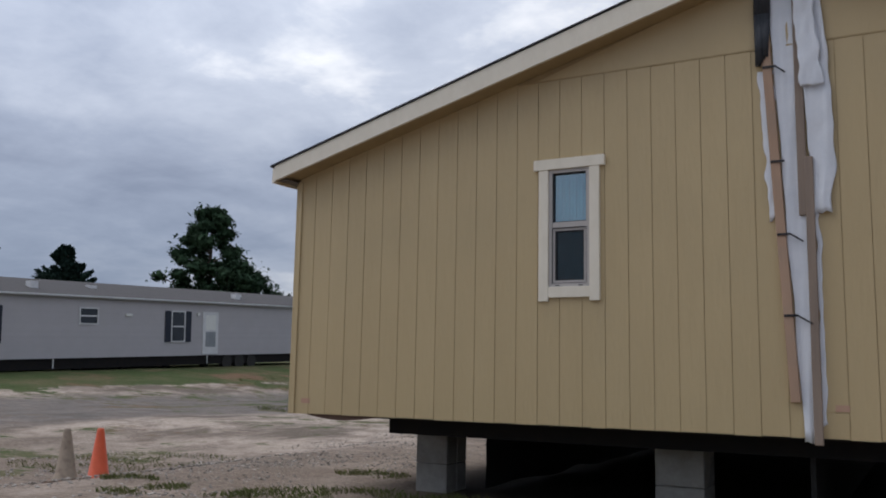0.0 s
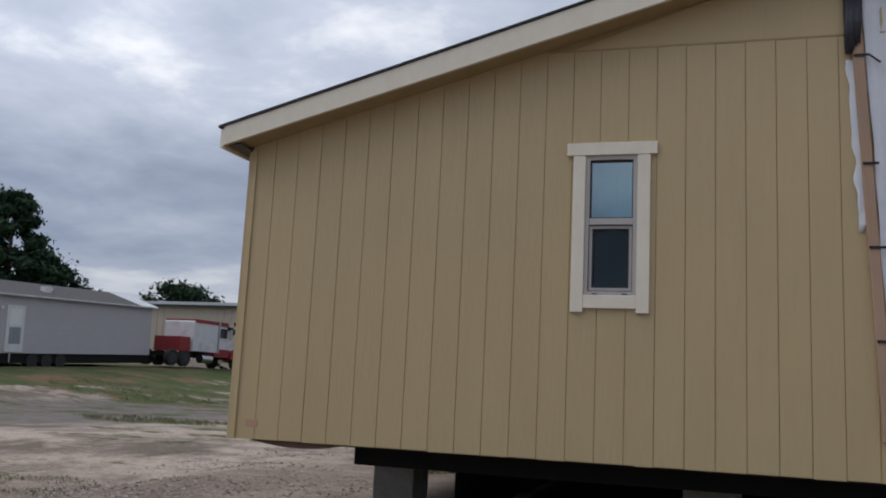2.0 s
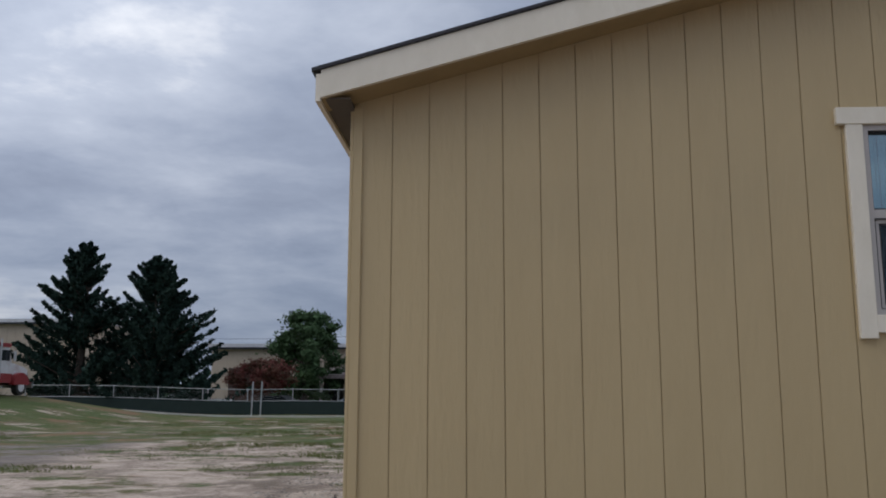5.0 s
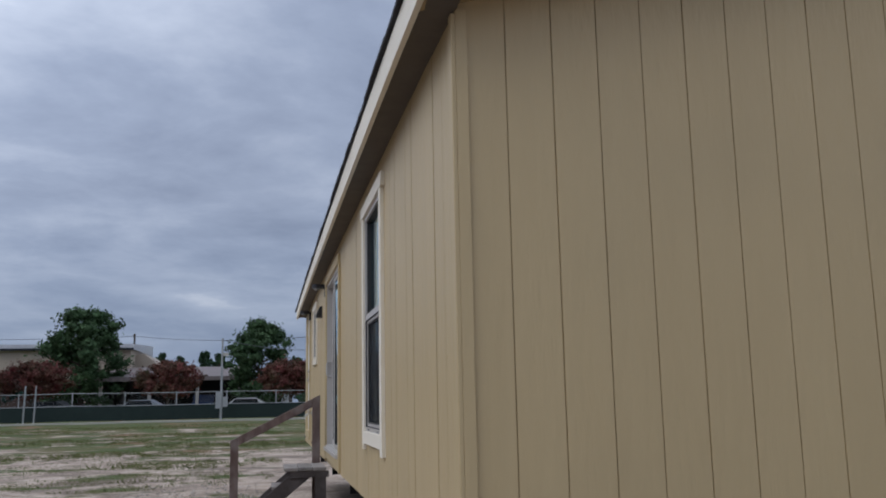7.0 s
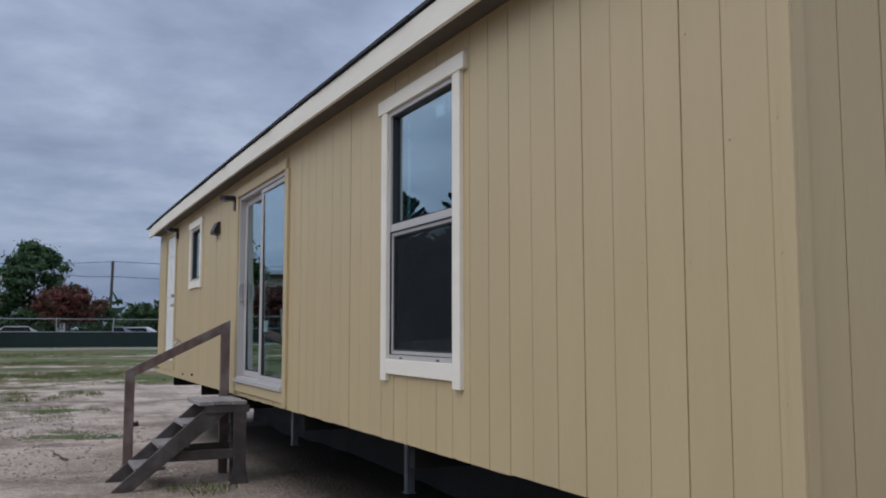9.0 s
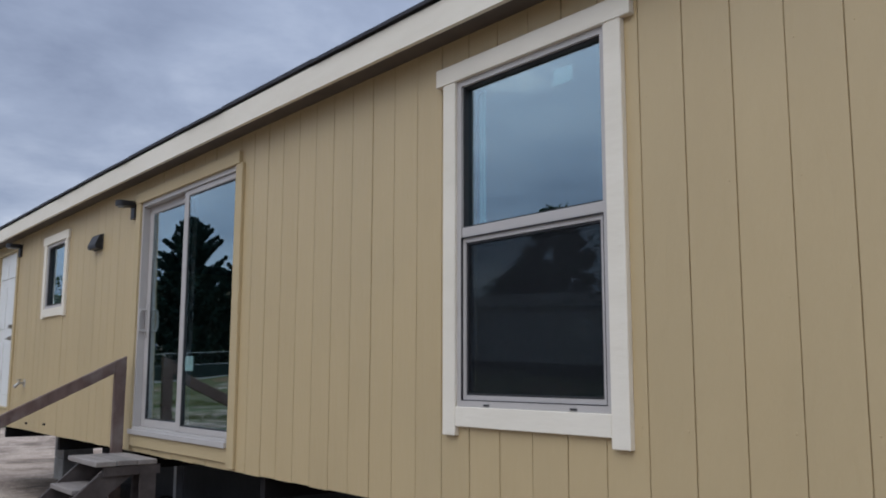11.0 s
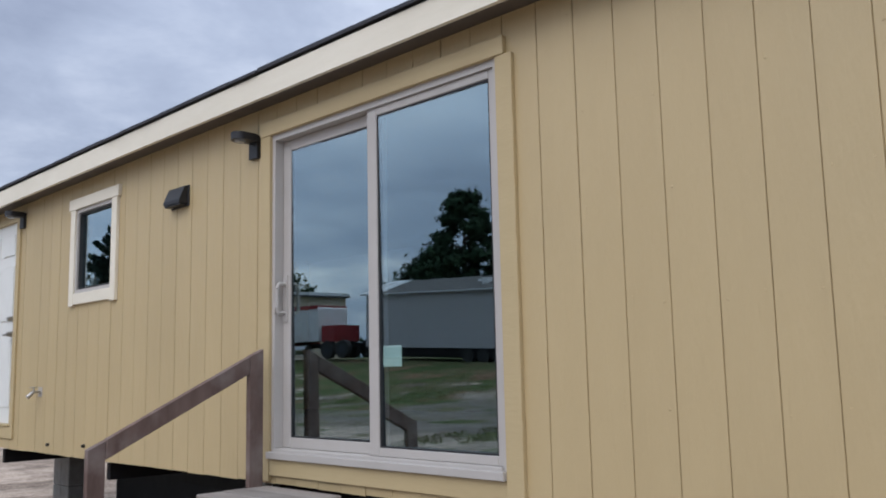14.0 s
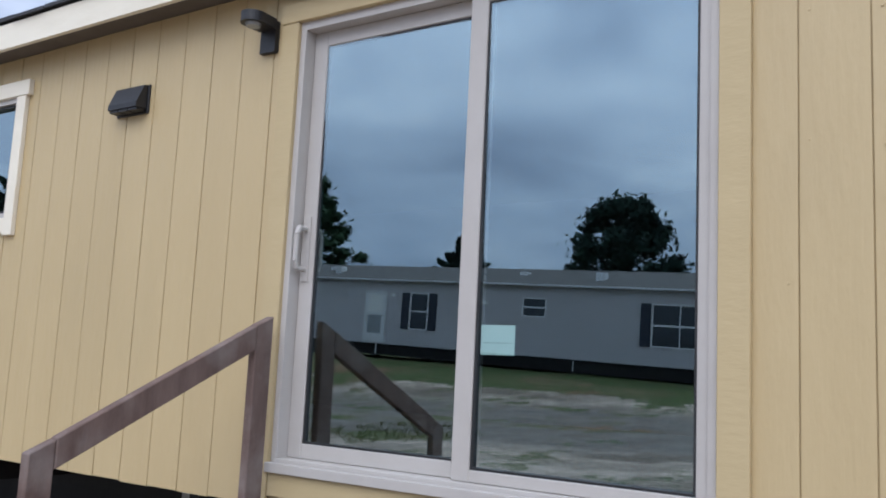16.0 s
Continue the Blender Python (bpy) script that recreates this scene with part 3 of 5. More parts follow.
def hung_window(name, label, put, hole, leg, foot, mid, head_out, blind, screen):
    u0, u1, z0, z1 = hole
    w = tagged(new(name), label, "window", kind="structure")
    piece(put, "head_trim", CREAM, w, [(u0 - leg - head_out, u1 + leg + head_out, z1, z1 + 0.088, 0.0, 0.032)], "cream painted head board", 0.003)
    for a, b in ((u0 - leg, u0), (u1, u1 + leg)):
        piece(put, "side_trim", CREAM, w, [(a, b, foot, z1, 0.0, 0.028)], "cream painted side board", 0.003)
    piece(put, "sill_trim", CREAM, w, [(u0, u1, z0 - 0.088, z0, 0.0, 0.026)], "cream painted board under the sill", 0.003)
    piece(put, "window_frame", VINYL, w, ring(u0 + 0.001, u1 - 0.001, z0 + 0.001, z1 - 0.001, 0.028, -0.07, 0.012))
    if mid:
        piece(put, "sash_rail", VINYL, w, [(u0 + 0.029, u1 - 0.029, mid - 0.024, mid + 0.022, -0.05, 0.008)], bev=0.003)
        piece(put, "lower_sash", VINYL, w, ring(u0 + 0.029, u1 - 0.029, z0 + 0.029, mid - 0.026, 0.022, -0.045, 0.002))
        piece(put, "gasket", GASKET, w, ring(u0 + 0.0515, u1 - 0.0515, z0 + 0.0515, mid - 0.0485, 0.009, -0.04, -0.004))
        piece(put, "gasket", GASKET, w, ring(u0 + 0.0295, u1 - 0.0295, mid + 0.0225, z1 - 0.0295, 0.007, -0.05, -0.002))
        up = piece(put, "upper_pane", GLASS, w, [(u0 + 0.03, u1 - 0.03, mid + 0.023, z1 - 0.03, -0.030, -0.026)])
        lo = piece(put, "lower_pane", GLASS, w, [(u0 + 0.053, u1 - 0.053, z0 + 0.053, mid - 0.05, -0.022, -0.018)])
        up.visible_shadow = lo.visible_shadow = False
        piece(put, "sash_joint", GASKET, w, ring(u0 + 0.0275, u1 - 0.0275, z0 + 0.0275, mid - 0.0245, 0.004, -0.02, 0.0125))
        if screen:
            piece(put, "insect_screen", SCREEN, w, [(u0 + 0.053, u1 - 0.053, z0 + 0.053, mid - 0.05, -0.012, -0.010)], "dark insect screen")
        for f in (0.22, 0.78):
            piece(put, "weep_cover", GASKET, w, [(u0 + (u1 - u0) * f - 0.018, u0 + (u1 - u0) * f + 0.018, z0 + 0.006, z0 + 0.014, 0.012, 0.016)])
    else:
        piece(put, "gasket", GASKET, w, ring(u0 + 0.036, u1 - 0.036, z0 + 0.036, z1 - 0.036, 0.008, -0.05, 0.0))
        pn = piece(put, "pane", GLASS_CLEAR, w, [(u0 + 0.037, u1 - 0.037, z0 + 0.037, z1 - 0.037, -0.030, -0.026)])
        pn.visible_shadow = False
    if blind:
        bm = bmesh.new()
        n = 26
        lo_z = (mid + 0.02) if blind == "upper" else z0 + 0.03
        for i in range(n):
            a = u0 + 0.02 + (u1 - u0 - 0.04) * i / n
            dd = 0.012 * math.sin(i * 1.3)
            put(bm, a, a + (u1 - u0 - 0.04) / n * 0.98, lo_z, z1 - 0.02, -0.10 - dd, -0.094 - dd)
        part("blind", bm, CURTAIN, w, "pale blue blind hanging inside the glass")
    return w


hung_window("window_1", "narrow single-hung window with cream trim and blue blind", on_end, WIN1, 0.085, 1.748, 2.37, 0.045, "full", True)
hung_window("window_2", "tall single-hung window with cream trim and dark screen", on_long, WIN2, 0.088, 1.116, 2.035, 0.05, None, True)
piece(on_long, "blind", CURTAIN, bpy.data.objects["window_2"], [(WIN2[1] - 0.075 + 0.012 * k, WIN2[1] - 0.066 + 0.012 * k, 2.06, 2.72, -0.10 - 0.006 * (k % 2), -0.095 - 0.006 * (k % 2)) for k in range(4)], "pale blue blind drawn aside")
hung_window("window_3", "small square window with cream trim", on_long, WIN3, 0.085, 1.955, None, 0.03, None, False)
for u, z, s in ((2.52, 2.60, 0.07),):
    st = piece(on_long, "window_sticker", PRINT, None, [(u, u + 0.11, z, z + 0.07, -0.034, -0.0325)])
    tagged(st, "small translucent sticker on the upper pane", "sticker")
bt = empty("plastic_bottle", "small white bottle standing inside the window", "bottle", at=(0, 0, 0))
bm = bmesh.new()
lathe(bm, [(0.04, 0), (0.042, 0.02), (0.042, 0.11), (0.02, 0.14), (0.02, 0.17)], (0.085, 10.05, 2.06))
part("body", bm, WHITE, bt)

# sliding patio door
sd = tagged(new("door_1"), "sliding glass patio door in a grey vinyl frame", "sliding door", kind="structure")
u0, u1, z0, z1 = SLIDER
piece(on_long, "head_trim", TAN_TRIM, sd, [(u0 - 0.055, u1 + 0.10, z1, z1 + 0.088, 0.0, 0.03)], "tan painted head board", 0.003)
piece(on_long, "side_trim", TAN_TRIM, sd, [(u0 - 0.098, u0, BOT + 0.012, z1 - 0.001, 0.0, 0.026)], "tan painted side board", 0.003)
piece(on_long, "side_trim", TAN_TRIM, sd, [(u1, u1 + 0.098, BOT + 0.012, z1 - 0.001, 0.0, 0.026)], "tan painted side board", 0.003)
piece(on_long, "sill_trim", TAN_TRIM, sd, [(u0 + 0.002, u1 - 0.002, z0 - 0.105, z0 - 0.012, 0.0, 0.022)], "tan painted board under the sill", 0.003)
piece(on_long, "door_frame", VINYL, sd, [(u0, u0 + 0.03, z0, z1, -0.11, 0.006), (u1 - 0.03, u1, z0, z1, -0.11, 0.006), (u0 + 0.03, u1 - 0.03, z1 - 0.035, z1, -0.11, 0.006)], "almond grey vinyl frame")
piece(on_long, "sill", VINYL, sd, [(u0 + 0.001, u1 - 0.001, z0 - 0.01, z0 + 0.028, 0.0185, 0.045), (u0 + 0.0305, u1 - 0.0305, z0, z0 + 0.045, -0.11, 0.018)], bev=0.002)
MID = 6.468
piece(on_long, "sliding_panel", VINYL, sd, [(MID - 0.035, MID + 0.03, z0 + 0.046, z1 - 0.036, -0.085, -0.052), (u1 - 0.105, u1 - 0.031, z0 + 0.046, z1 - 0.036, -0.085, -0.052), (MID + 0.03, u1 - 0.105, z0 + 0.046, z0 + 0.105, -0.085, -0.052), (MID + 0.03, u1 - 0.105, z1 - 0.10, z1 - 0.036, -0.085, -0.052)], bev=0.003)
piece(on_long, "fixed_panel", VINYL, sd, [(MID - 0.04, MID + 0.035, z0 + 0.046, z1 - 0.036, -0.045, -0.008), (u0 + 0.031, u0 + 0.07, z0 + 0.046, z1 - 0.036, -0.045, -0.008), (u0 + 0.07, MID - 0.04, z0 + 0.046, z0 + 0.088, -0.045, -0.008), (u0 + 0.07, MID - 0.04, z1 - 0.078, z1 - 0.036, -0.045, -0.008)], bev=0.003)
piece(on_long, "gasket", GASKET, sd, ring(MID + 0.031, u1 - 0.106, z0 + 0.106, z1 - 0.101, 0.008, -0.075, -0.058))
piece(on_long, "gasket", GASKET, sd, ring(u0 + 0.071, MID - 0.041, z0 + 0.089, z1 - 0.079, 0.008, -0.04, -0.014))
for d in ((MID + 0.033, u1 - 0.108, z0 + 0.108, z1 - 0.103, -0.070, -0.066), (u0 + 0.073, MID - 0.043, z0 + 0.091, z1 - 0.081, -0.030, -0.026)):
    g = piece(on_long, "pane", GLASS, sd, [d])
    for vert in g.data.vertices:
        vert.co.x -= (vert.co.z - 1.86) * 0.0085 + (vert.co.y - (d[0] + d[1]) / 2) * 0.010
    g.visible_shadow = False
bm = bmesh.new()
hy = u1 - 0.062
for a, b in (((-0.0, hy, 1.90), (0.045, hy, 1.90)), ((0.0, hy, 1.73), (0.045, hy, 1.73)), ((0.0, hy, 1.73), (-0.012, hy, 1.76)), ((-0.012, hy, 1.76), (-0.012, hy, 1.87)), ((-0.012, hy, 1.87), (0.0, hy, 1.90))):
    rod(bm, a, b, 0.011, n=8)
box(bm, 0.044, 0.052, hy - 0.02, hy + 0.02, 1.68, 1.95)
part("handle", bm, VINYL, sd, "curved vinyl pull handle")
boxes("inner_handle", BLACK, sd, (0.088, 0.12, hy - 0.012, hy + 0.012, 1.74, 1.89))
st = empty("energy_label", "pale green paper label stuck on the door glass", "label")
piece(on_long, "paper", LABEL, st, [(6.275, 6.412, 1.405, 1.510, -0.0294, -0.0275)])
piece(on_long, "printed_line", PRINT, st, [(6.285, 6.40, 1.445, 1.449, -0.0274, -0.027)])

# white entry door
ed = tagged(new("door_2"), "closed white six-panel entry door", "door", kind="structure")
u0, u1, z0, z1 = DOOR
piece(on_long, "door_leaf", WHITE, ed, [(u0 + 0.03, u1 - 0.03, z0 + 0.02, z1 - 0.03, -0.06, -0.012)], "white painted door leaf")
for a, b in ((u0 + 0.13, (u0 + u1) / 2 - 0.05), ((u0 + u1) / 2 + 0.05, u1 - 0.13)):
    for c, d in ((z0 + 0.16, z0 + 0.78), (z0 + 0.95, z0 + 1.46), (z0 + 1.56, z0 + 1.76)):
        bm = bmesh.new()
        on_long(bm, a, b, c, d, -0.013, -0.002, 0.008)
        part("door_panel", bm, WHITE, ed)
piece(on_long, "door_frame", TAN_TRIM, ed, [(u0, u0 + 0.028, z0, z1, -0.09, 0.02), (u1 - 0.028, u1, z0, z1, -0.09, 0.02), (u0 + 0.028, u1 - 0.028, z1 - 0.028, z1, -0.09, 0.02), (u0 + 0.028, u1 - 0.028, z0, z0 + 0.018, -0.09, 0.03)])
piece(on_long, "side_trim", TAN_TRIM, ed, [(u0 - 0.05, u0, z0 - 0.11, z1, 0.0, 0.02)], bev=0.003)
piece(on_long, "side_trim", TAN_TRIM, ed, [(u1, u1 + 0.05, z0 - 0.11, z1, 0.0, 0.02)], bev=0.003)
piece(on_long, "sill_trim", TAN_TRIM, ed, [(u0 + 0.001, u1 - 0.001, z0 - 0.11, z0 - 0.002, 0.0, 0.018)], bev=0.003)
for z in (1.93, 1.79):
    bm = bmesh.new()
    rod(bm, (0.012, u0 + 0.10, z), (-0.045, u0 + 0.10, z), 0.03 if z < 1.9 else 0.026, 0.022)
    part("door_handle" if z < 1.9 else "deadbolt", bm, STEEL, ed, "nickel knob" if z < 1.9 else "nickel deadbolt")
bm = bmesh.new()
rod(bm, (-0.04, u0 + 0.10, 1.79), (-0.04, u0 + 0.20, 1.785), 0.011)
part("lever", bm, STEEL, ed)


# ---- fixtures on the long wall ----
def porch_lamp(y, z):
    la = empty("wall_lamp", "small black downward wall lamp beside the door", "lamp", "porch lamps")
    bm = bmesh.new()
    prism(bm, [(y - 0.045, z - 0.09), (y + 0.045, z - 0.09), (y + 0.045, z + 0.05), (y - 0.045, z + 0.05)], "x", -0.028, 0.0)
    part("back_plate", bm, BLACK, la)
    bm = bmesh.new()
    n = 14
    pts = [(-0.028, y - 0.05), (-0.028, y + 0.05)] + [(-0.12 - 0.055 * math.sin(math.pi * i / n), y + 0.055 * math.cos(math.pi * i / n)) for i in range(n + 1)]
    prism(bm, pts, "z", z + 0.01, z + 0.055)
    part("hood", bm, BLACK, la, "rounded black hood")
    bm = bmesh.new()
    rod(bm, (-0.12, y, z + 0.0095), (-0.12, y, z - 0.004), 0.036, 0.030)
    part("lens", bm, GREYPANE, la)


porch_lamp(7.54, 2.775)
porch_lamp(11.36, 2.835)

vent = empty("exhaust_vent", "black plastic hooded exhaust vent on the siding", "vent")
bm = bmesh.new()
box(bm, -0.014, 0.0, 8.345, 8.585, 2.515, 2.66, 0.003)
part("flange", bm, BLACK, vent)
bm = bmesh.new()
prism(bm, [(-0.014, 2.655), (-0.014, 2.535), (-0.075, 2.535), (-0.075, 2.56), (-0.035, 2.652)], "y", 8.355, 8.575)
part("hood", bm, BLACK, vent)
for k in range(3):
    boxes("flap", BLACK, vent, (-0.068, -0.02, 8.36 + k * 0.072, 8.425 + k * 0.072, 2.522, 2.534))

fa = empty("faucet", "brass outdoor hose faucet on the siding", "faucet")
bm = bmesh.new()
rod(bm, (0, 10.82, 1.27), (-0.07, 10.82, 1.27), 0.013)
rod(bm, (-0.06, 10.82, 1.27), (-0.11, 10.82, 1.225), 0.014, 0.018)
lathe(bm, [(0.03, 0), (0.03, 0.006), (0.01, 0.008)], (-0.06, 10.82, 1.305))
rod(bm, (-0.06, 10.82, 1.28), (-0.06, 10.82, 1.31), 0.008)
part("valve", bm, STEEL, fa)
boxes("backing_plate", VINYL, fa, (-0.006, 0.0, 10.78, 10.86, 1.23, 1.31))
for y, z in ((9.9, 0.86), (12.9, 0.84), (10.60, 0.84)):
    st = empty("pipe_stub", "small dark pipe stub through the siding", "pipe")
    bm = bmesh.new()
    rod(bm, (0.0, y, z), (-0.025, y, z), 0.014, 0.012)
    part("tube", bm, BLACK, st)

# tags on the siding
for x, z, w in ((0.12, 0.858, 0.10), (4.685, 0.950, 0.09)):
    tg = boxes("paint_tag", PINK, None, (x, x + w, END - 0.006, END - 0.0035, z, z + 0.045))
    tagged(tg, "faded pink sticker low on the tan siding", "sticker", "pink stickers")

# ---- the marriage joint: boards, sheet, straps ----
pb = boxes("pine_board", PINE, None, (4.335, 4.400, END - 0.04, END - 0.004, 1.00, 4.30), bev=0.004)
tagged(pb, "raw pine batten nailed over the plastic sheet", "board")
pb.matrix_world = pose(4.33, 0, 1.06) @ pose(0, 0, 0, 0, -2.8, 0) @ pose(-4.33, 0, -1.06) @ pose(0.065, 0, 0)
gb = boxes("grey_board", GREYBOARD, None, (4.548, 4.605, END - 0.045, END - 0.006, 0.72, 2.74), bev=0.004)
tagged(gb, "weathered grey batten holding the plastic sheet", "board")
gb2 = boxes("upper_board", GREYBOARD, None, (4.50, 4.56, END - 0.034, END - 0.006, 2.32, 4.30), bev=0.004)
tagged(gb2, "weathered brown batten under the folded sheet", "board")


wrap = empty("plastic_wrap", "torn white plastic house wrap over the joint of the halves", "plastic sheet")


def sheet(name, label, left, right, z0, z1, y, amp, seed, nx=16, nz=46):
    """Crumpled hanging plastic between two wavering edges."""
    verts, faces = [], []
    for j in range(nz + 1):
        v = j / nz
        z = z0 + (z1 - z0) * v
        wl, wr = noise.noise((seed, v * 9, 0)) * 0.022, noise.noise((seed + 7, v * 9, 0)) * 0.022
        for i in range(nx + 1):
            u = i / nx
            x = left(v) + wl + (right(v) + wr - left(v) - wl) * u
            fold = noise.noise((x * 11 + seed, v * 3.0, seed)) + 0.6 * noise.noise((x * 26, v * 9.0, seed + 3))
            ragged = noise.noise((x * 18, seed, 2)) * 0.05 if j == 0 else 0.0
            verts.append((x, END + y - amp * (0.6 + fold), z + ragged))
    for j in range(nz):
        for i in range(nx):
            a = j * (nx + 1) + i
            faces.append((a, a + 1, a + nx + 2, a + nx + 1))
    me = bpy.data.meshes.new(name)
    me.from_pydata(verts, [], faces)
    me.materials.append(PLASTIC)
    for p in me.polygons:
        p.use_smooth = True
    ob = new(name, me)
    so = ob.modifiers.new("thickness", "SOLIDIFY")
    so.thickness = 0.002
    ob.parent = wrap
    return tagged(ob, label)


sheet("plastic_strip", "white plastic house wrap strip between two battens", lambda v: 4.485 - 0.165 * v, lambda v: 4.56 - 0.03 * v, 0.74, 4.3, -0.006, 0.012, 2.0)
sheet("plastic_flap_wide", "loose white plastic sheet flap hanging beside the batten", lambda v: 4.60 - 0.08 * v, lambda v: 4.72 + 0.03 * math.sin(v * 5) - 0.12 * max(0, v - 0.75), 2.33, 4.3, -0.014, 0.02, 9.0)
sheet("plastic_flap_small", "torn white plastic flap behind the pine batten", lambda v: 4.30 - 0.055 * v, lambda v: 4.36, 2.32, 3.42, -0.004, 0.008, 15.0)
sheet("plastic_edge", "ragged white plastic edge along the grey batten", lambda v: 4.60, lambda v: 4.635, 0.85, 2.36, -0.003, 0.006, 21.0, nx=4)
sheet("plastic_fold", "folded over white plastic at the top of the joint", lambda v: 4.545 - 0.06 * v, lambda v: 4.70 - 0.10 * v, 3.25, 4.3, -0.05, 0.013, 27.0)
tr = empty("rubber_roll", "rolled black rubber sheet hanging at the joint", "rubber roll")
for k in range(4):
    bm = bmesh.new()
    x = 4.255 + k * 0.024
    rod(bm, (x - 0.006 * k, END - 0.03 - 0.01 * (k % 2), 3.46 + 0.02 * k), (x, END - 0.03, 3.85), 0.021, 0.024)
    rod(bm, (x, END - 0.03, 3.85), (x + 0.012, END - 0.03, 4.32), 0.024, 0.024)
    part("fold", bm, TARP, tr, smooth=True)
for z, l in ((3.43, 0.05), (2.715, 0.0), (2.18, 0.07), (1.60, 0.08)):
    sp = empty("strap", "black strap tied round the pine batten", "strap", "straps on the batten")
    xo = 4.425 - 0.05 * (z - 1.06)
    boxes("band", BLACK, sp, (xo - 0.02, xo + 0.075, END - 0.048, END - 0.042, z, z + 0.016))
    if l:
        bm = bmesh.new()
        beam(bm, (xo + 0.07, END - 0.045, z + 0.008), (xo + 0.085 + l, END - 0.05, z - 0.05), 0.006, 0.012)
        part("loose_end", bm, BLACK, sp)

# ---- under the home: chassis and piers ----
for x in (1.12, 3.35, 5.55, 7.8):
    bmn = empty("chassis_beam", "black steel I-beam under the home", "steel beam", "chassis beams")
    y0 = 0.69
    boxes("web", CHASSIS, bmn, (x - 0.008, x + 0.008, y0, LEN - 0.5, 0.592, 0.738))
    boxes("flange", CHASSIS, bmn, (x - 0.065, x + 0.065, y0, LEN - 0.5, 0.739, 0.745))
    boxes("flange", CHASSIS, bmn, (x - 0.065, x + 0.065, y0, LEN - 0.5, 0.581, 0.591))
for y in (3.0, 5.2, 7.4, 9.6, 11.8):
    og = boxes("outrigger", CHASSIS, None, (0.06, 1.045, y - 0.03, y + 0.03, 0.62, 0.744))
    tagged(og, "black steel outrigger under the floor", "steel beam", "outriggers")
boxes("cross_beam", CHASSIS, None, (0.84, WIDE - 1.2, 0.47, 0.61, 0.60, 0.744))
tagged(bpy.data.objects["cross_beam"], "black steel cross member under the home", "steel beam")


def pier(x, y, w, d, top):
    """Two courses of hollow block and a cap."""
    p = empty("concrete_pier", "grey concrete block pier under the chassis", "pier", "piers")
    g = ground_z(x, y) - 0.03
    h = (top - g) / 2
    for k in range(2):
        for s in (-1, 1):
            bm = bmesh.new()
            box(bm, x - w / 2, x + w / 2, y + min(0, s) * d / 2 + 0.003, y + max(0, s) * d / 2 - 0.003, g + k * h + 0.002, g + (k + 1) * h - 0.002, 0.008)
            part("block", bm, CONCRETE, p)


for x, y, w, d in ((0.93, 1.32, 0.345, 0.42), (3.42, 1.02, 0.40, 0.40), (1.1, 12.6, 0.38, 0.40), (5.55, 1.2, 0.4, 0.4), (7.8, 1.2, 0.4, 0.4), (5.55, 6, 0.4, 0.4), (7.8, 6, 0.4, 0.4)):
    pier(x, y, w, d, 0.580)
for x, y in ((1.12, 5.5), (1.12, 9.1)):
    jk = empty("support_post", "grey steel support post under the chassis beam", "post", "support posts")
    g = ground_z(x, y) - 0.02
    boxes("post", GALV, jk, (x - 0.035, x + 0.035, y - 0.035, y + 0.035, g + 0.02, 0.57))
    boxes("foot_plate", GALV, jk, (x - 0.05, x + 0.05, y - 0.05, y + 0.05, g, g + 0.022))
    boxes("head_plate", GALV, jk, (x - 0.045, x + 0.045, y - 0.045, y + 0.045, 0.570, 0.580))

# added black panels that keep light from reaching under the home
boxes("light_block_east", BELLY_AND_BLOCK, None, (WIDE - 0.04, WIDE, 0.2, LEN - 0.2, -0.15, 0.744))
tagged(bpy.data.objects["light_block_east"], "added dark panel keeping light out along the far side", "skirting", kind="structure")
boxes("light_block_middle", BELLY_AND_BLOCK, None, (4.43, 4.47, 0.75, LEN - 0.3, -0.15, 0.744))
tagged(bpy.data.objects["light_block_middle"], "added dark panel keeping light out under the home's joint", "skirting", kind="structure")

# added black sheet behind the first beam, standing in for deep shade there
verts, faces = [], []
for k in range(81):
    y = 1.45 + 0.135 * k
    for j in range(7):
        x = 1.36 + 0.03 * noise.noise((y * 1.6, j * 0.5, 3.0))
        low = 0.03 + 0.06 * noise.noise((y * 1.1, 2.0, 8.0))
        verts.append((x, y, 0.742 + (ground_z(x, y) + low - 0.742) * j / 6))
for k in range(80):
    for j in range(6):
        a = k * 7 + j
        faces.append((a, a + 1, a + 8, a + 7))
me = bpy.data.meshes.new("shade_sheet")
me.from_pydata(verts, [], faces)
me.materials.append(BELLY_AND_BLOCK)
hb = new("shade_sheet", me)
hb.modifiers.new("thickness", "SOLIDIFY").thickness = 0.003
tagged(hb, "added black sheet standing in for the shade under the home", "plastic sheet")

bm = bmesh.new()
prism(bm, [(0.14 + 0.08 * i, 0.764) for i in range(11)] + [(0.94 - 0.08 * i, 0.760 - 0.045 * math.sin(math.pi * i / 10)) for i in range(11)], "y", END + 0.03, END + 0.10)
tagged(part("belly_flap", bm, mat("brown_belly_board", (0.16, 0.10, 0.075), None, 6, 0.9)), "sagging brown board edge under the end wall", "board")

# ---- wooden steps ----
steps = empty("wooden_steps", "weathered brown wooden steps with one handrail at the sliding door", "steps")
YN, YF, GZ = 6.72, 7.30, 0.0
for k, z in enumerate((0.185, 0.375, 0.565)):
    xa = -1.02 + 0.205 * k
    bm = bmesh.new()
    box(bm, xa - 0.02, xa + 0.25, YN + 0.02, YF - 0.02, z - 0.036, z, 0.005)
    part("tread", bm, GREYWOOD, steps, "weathered grey tread board")
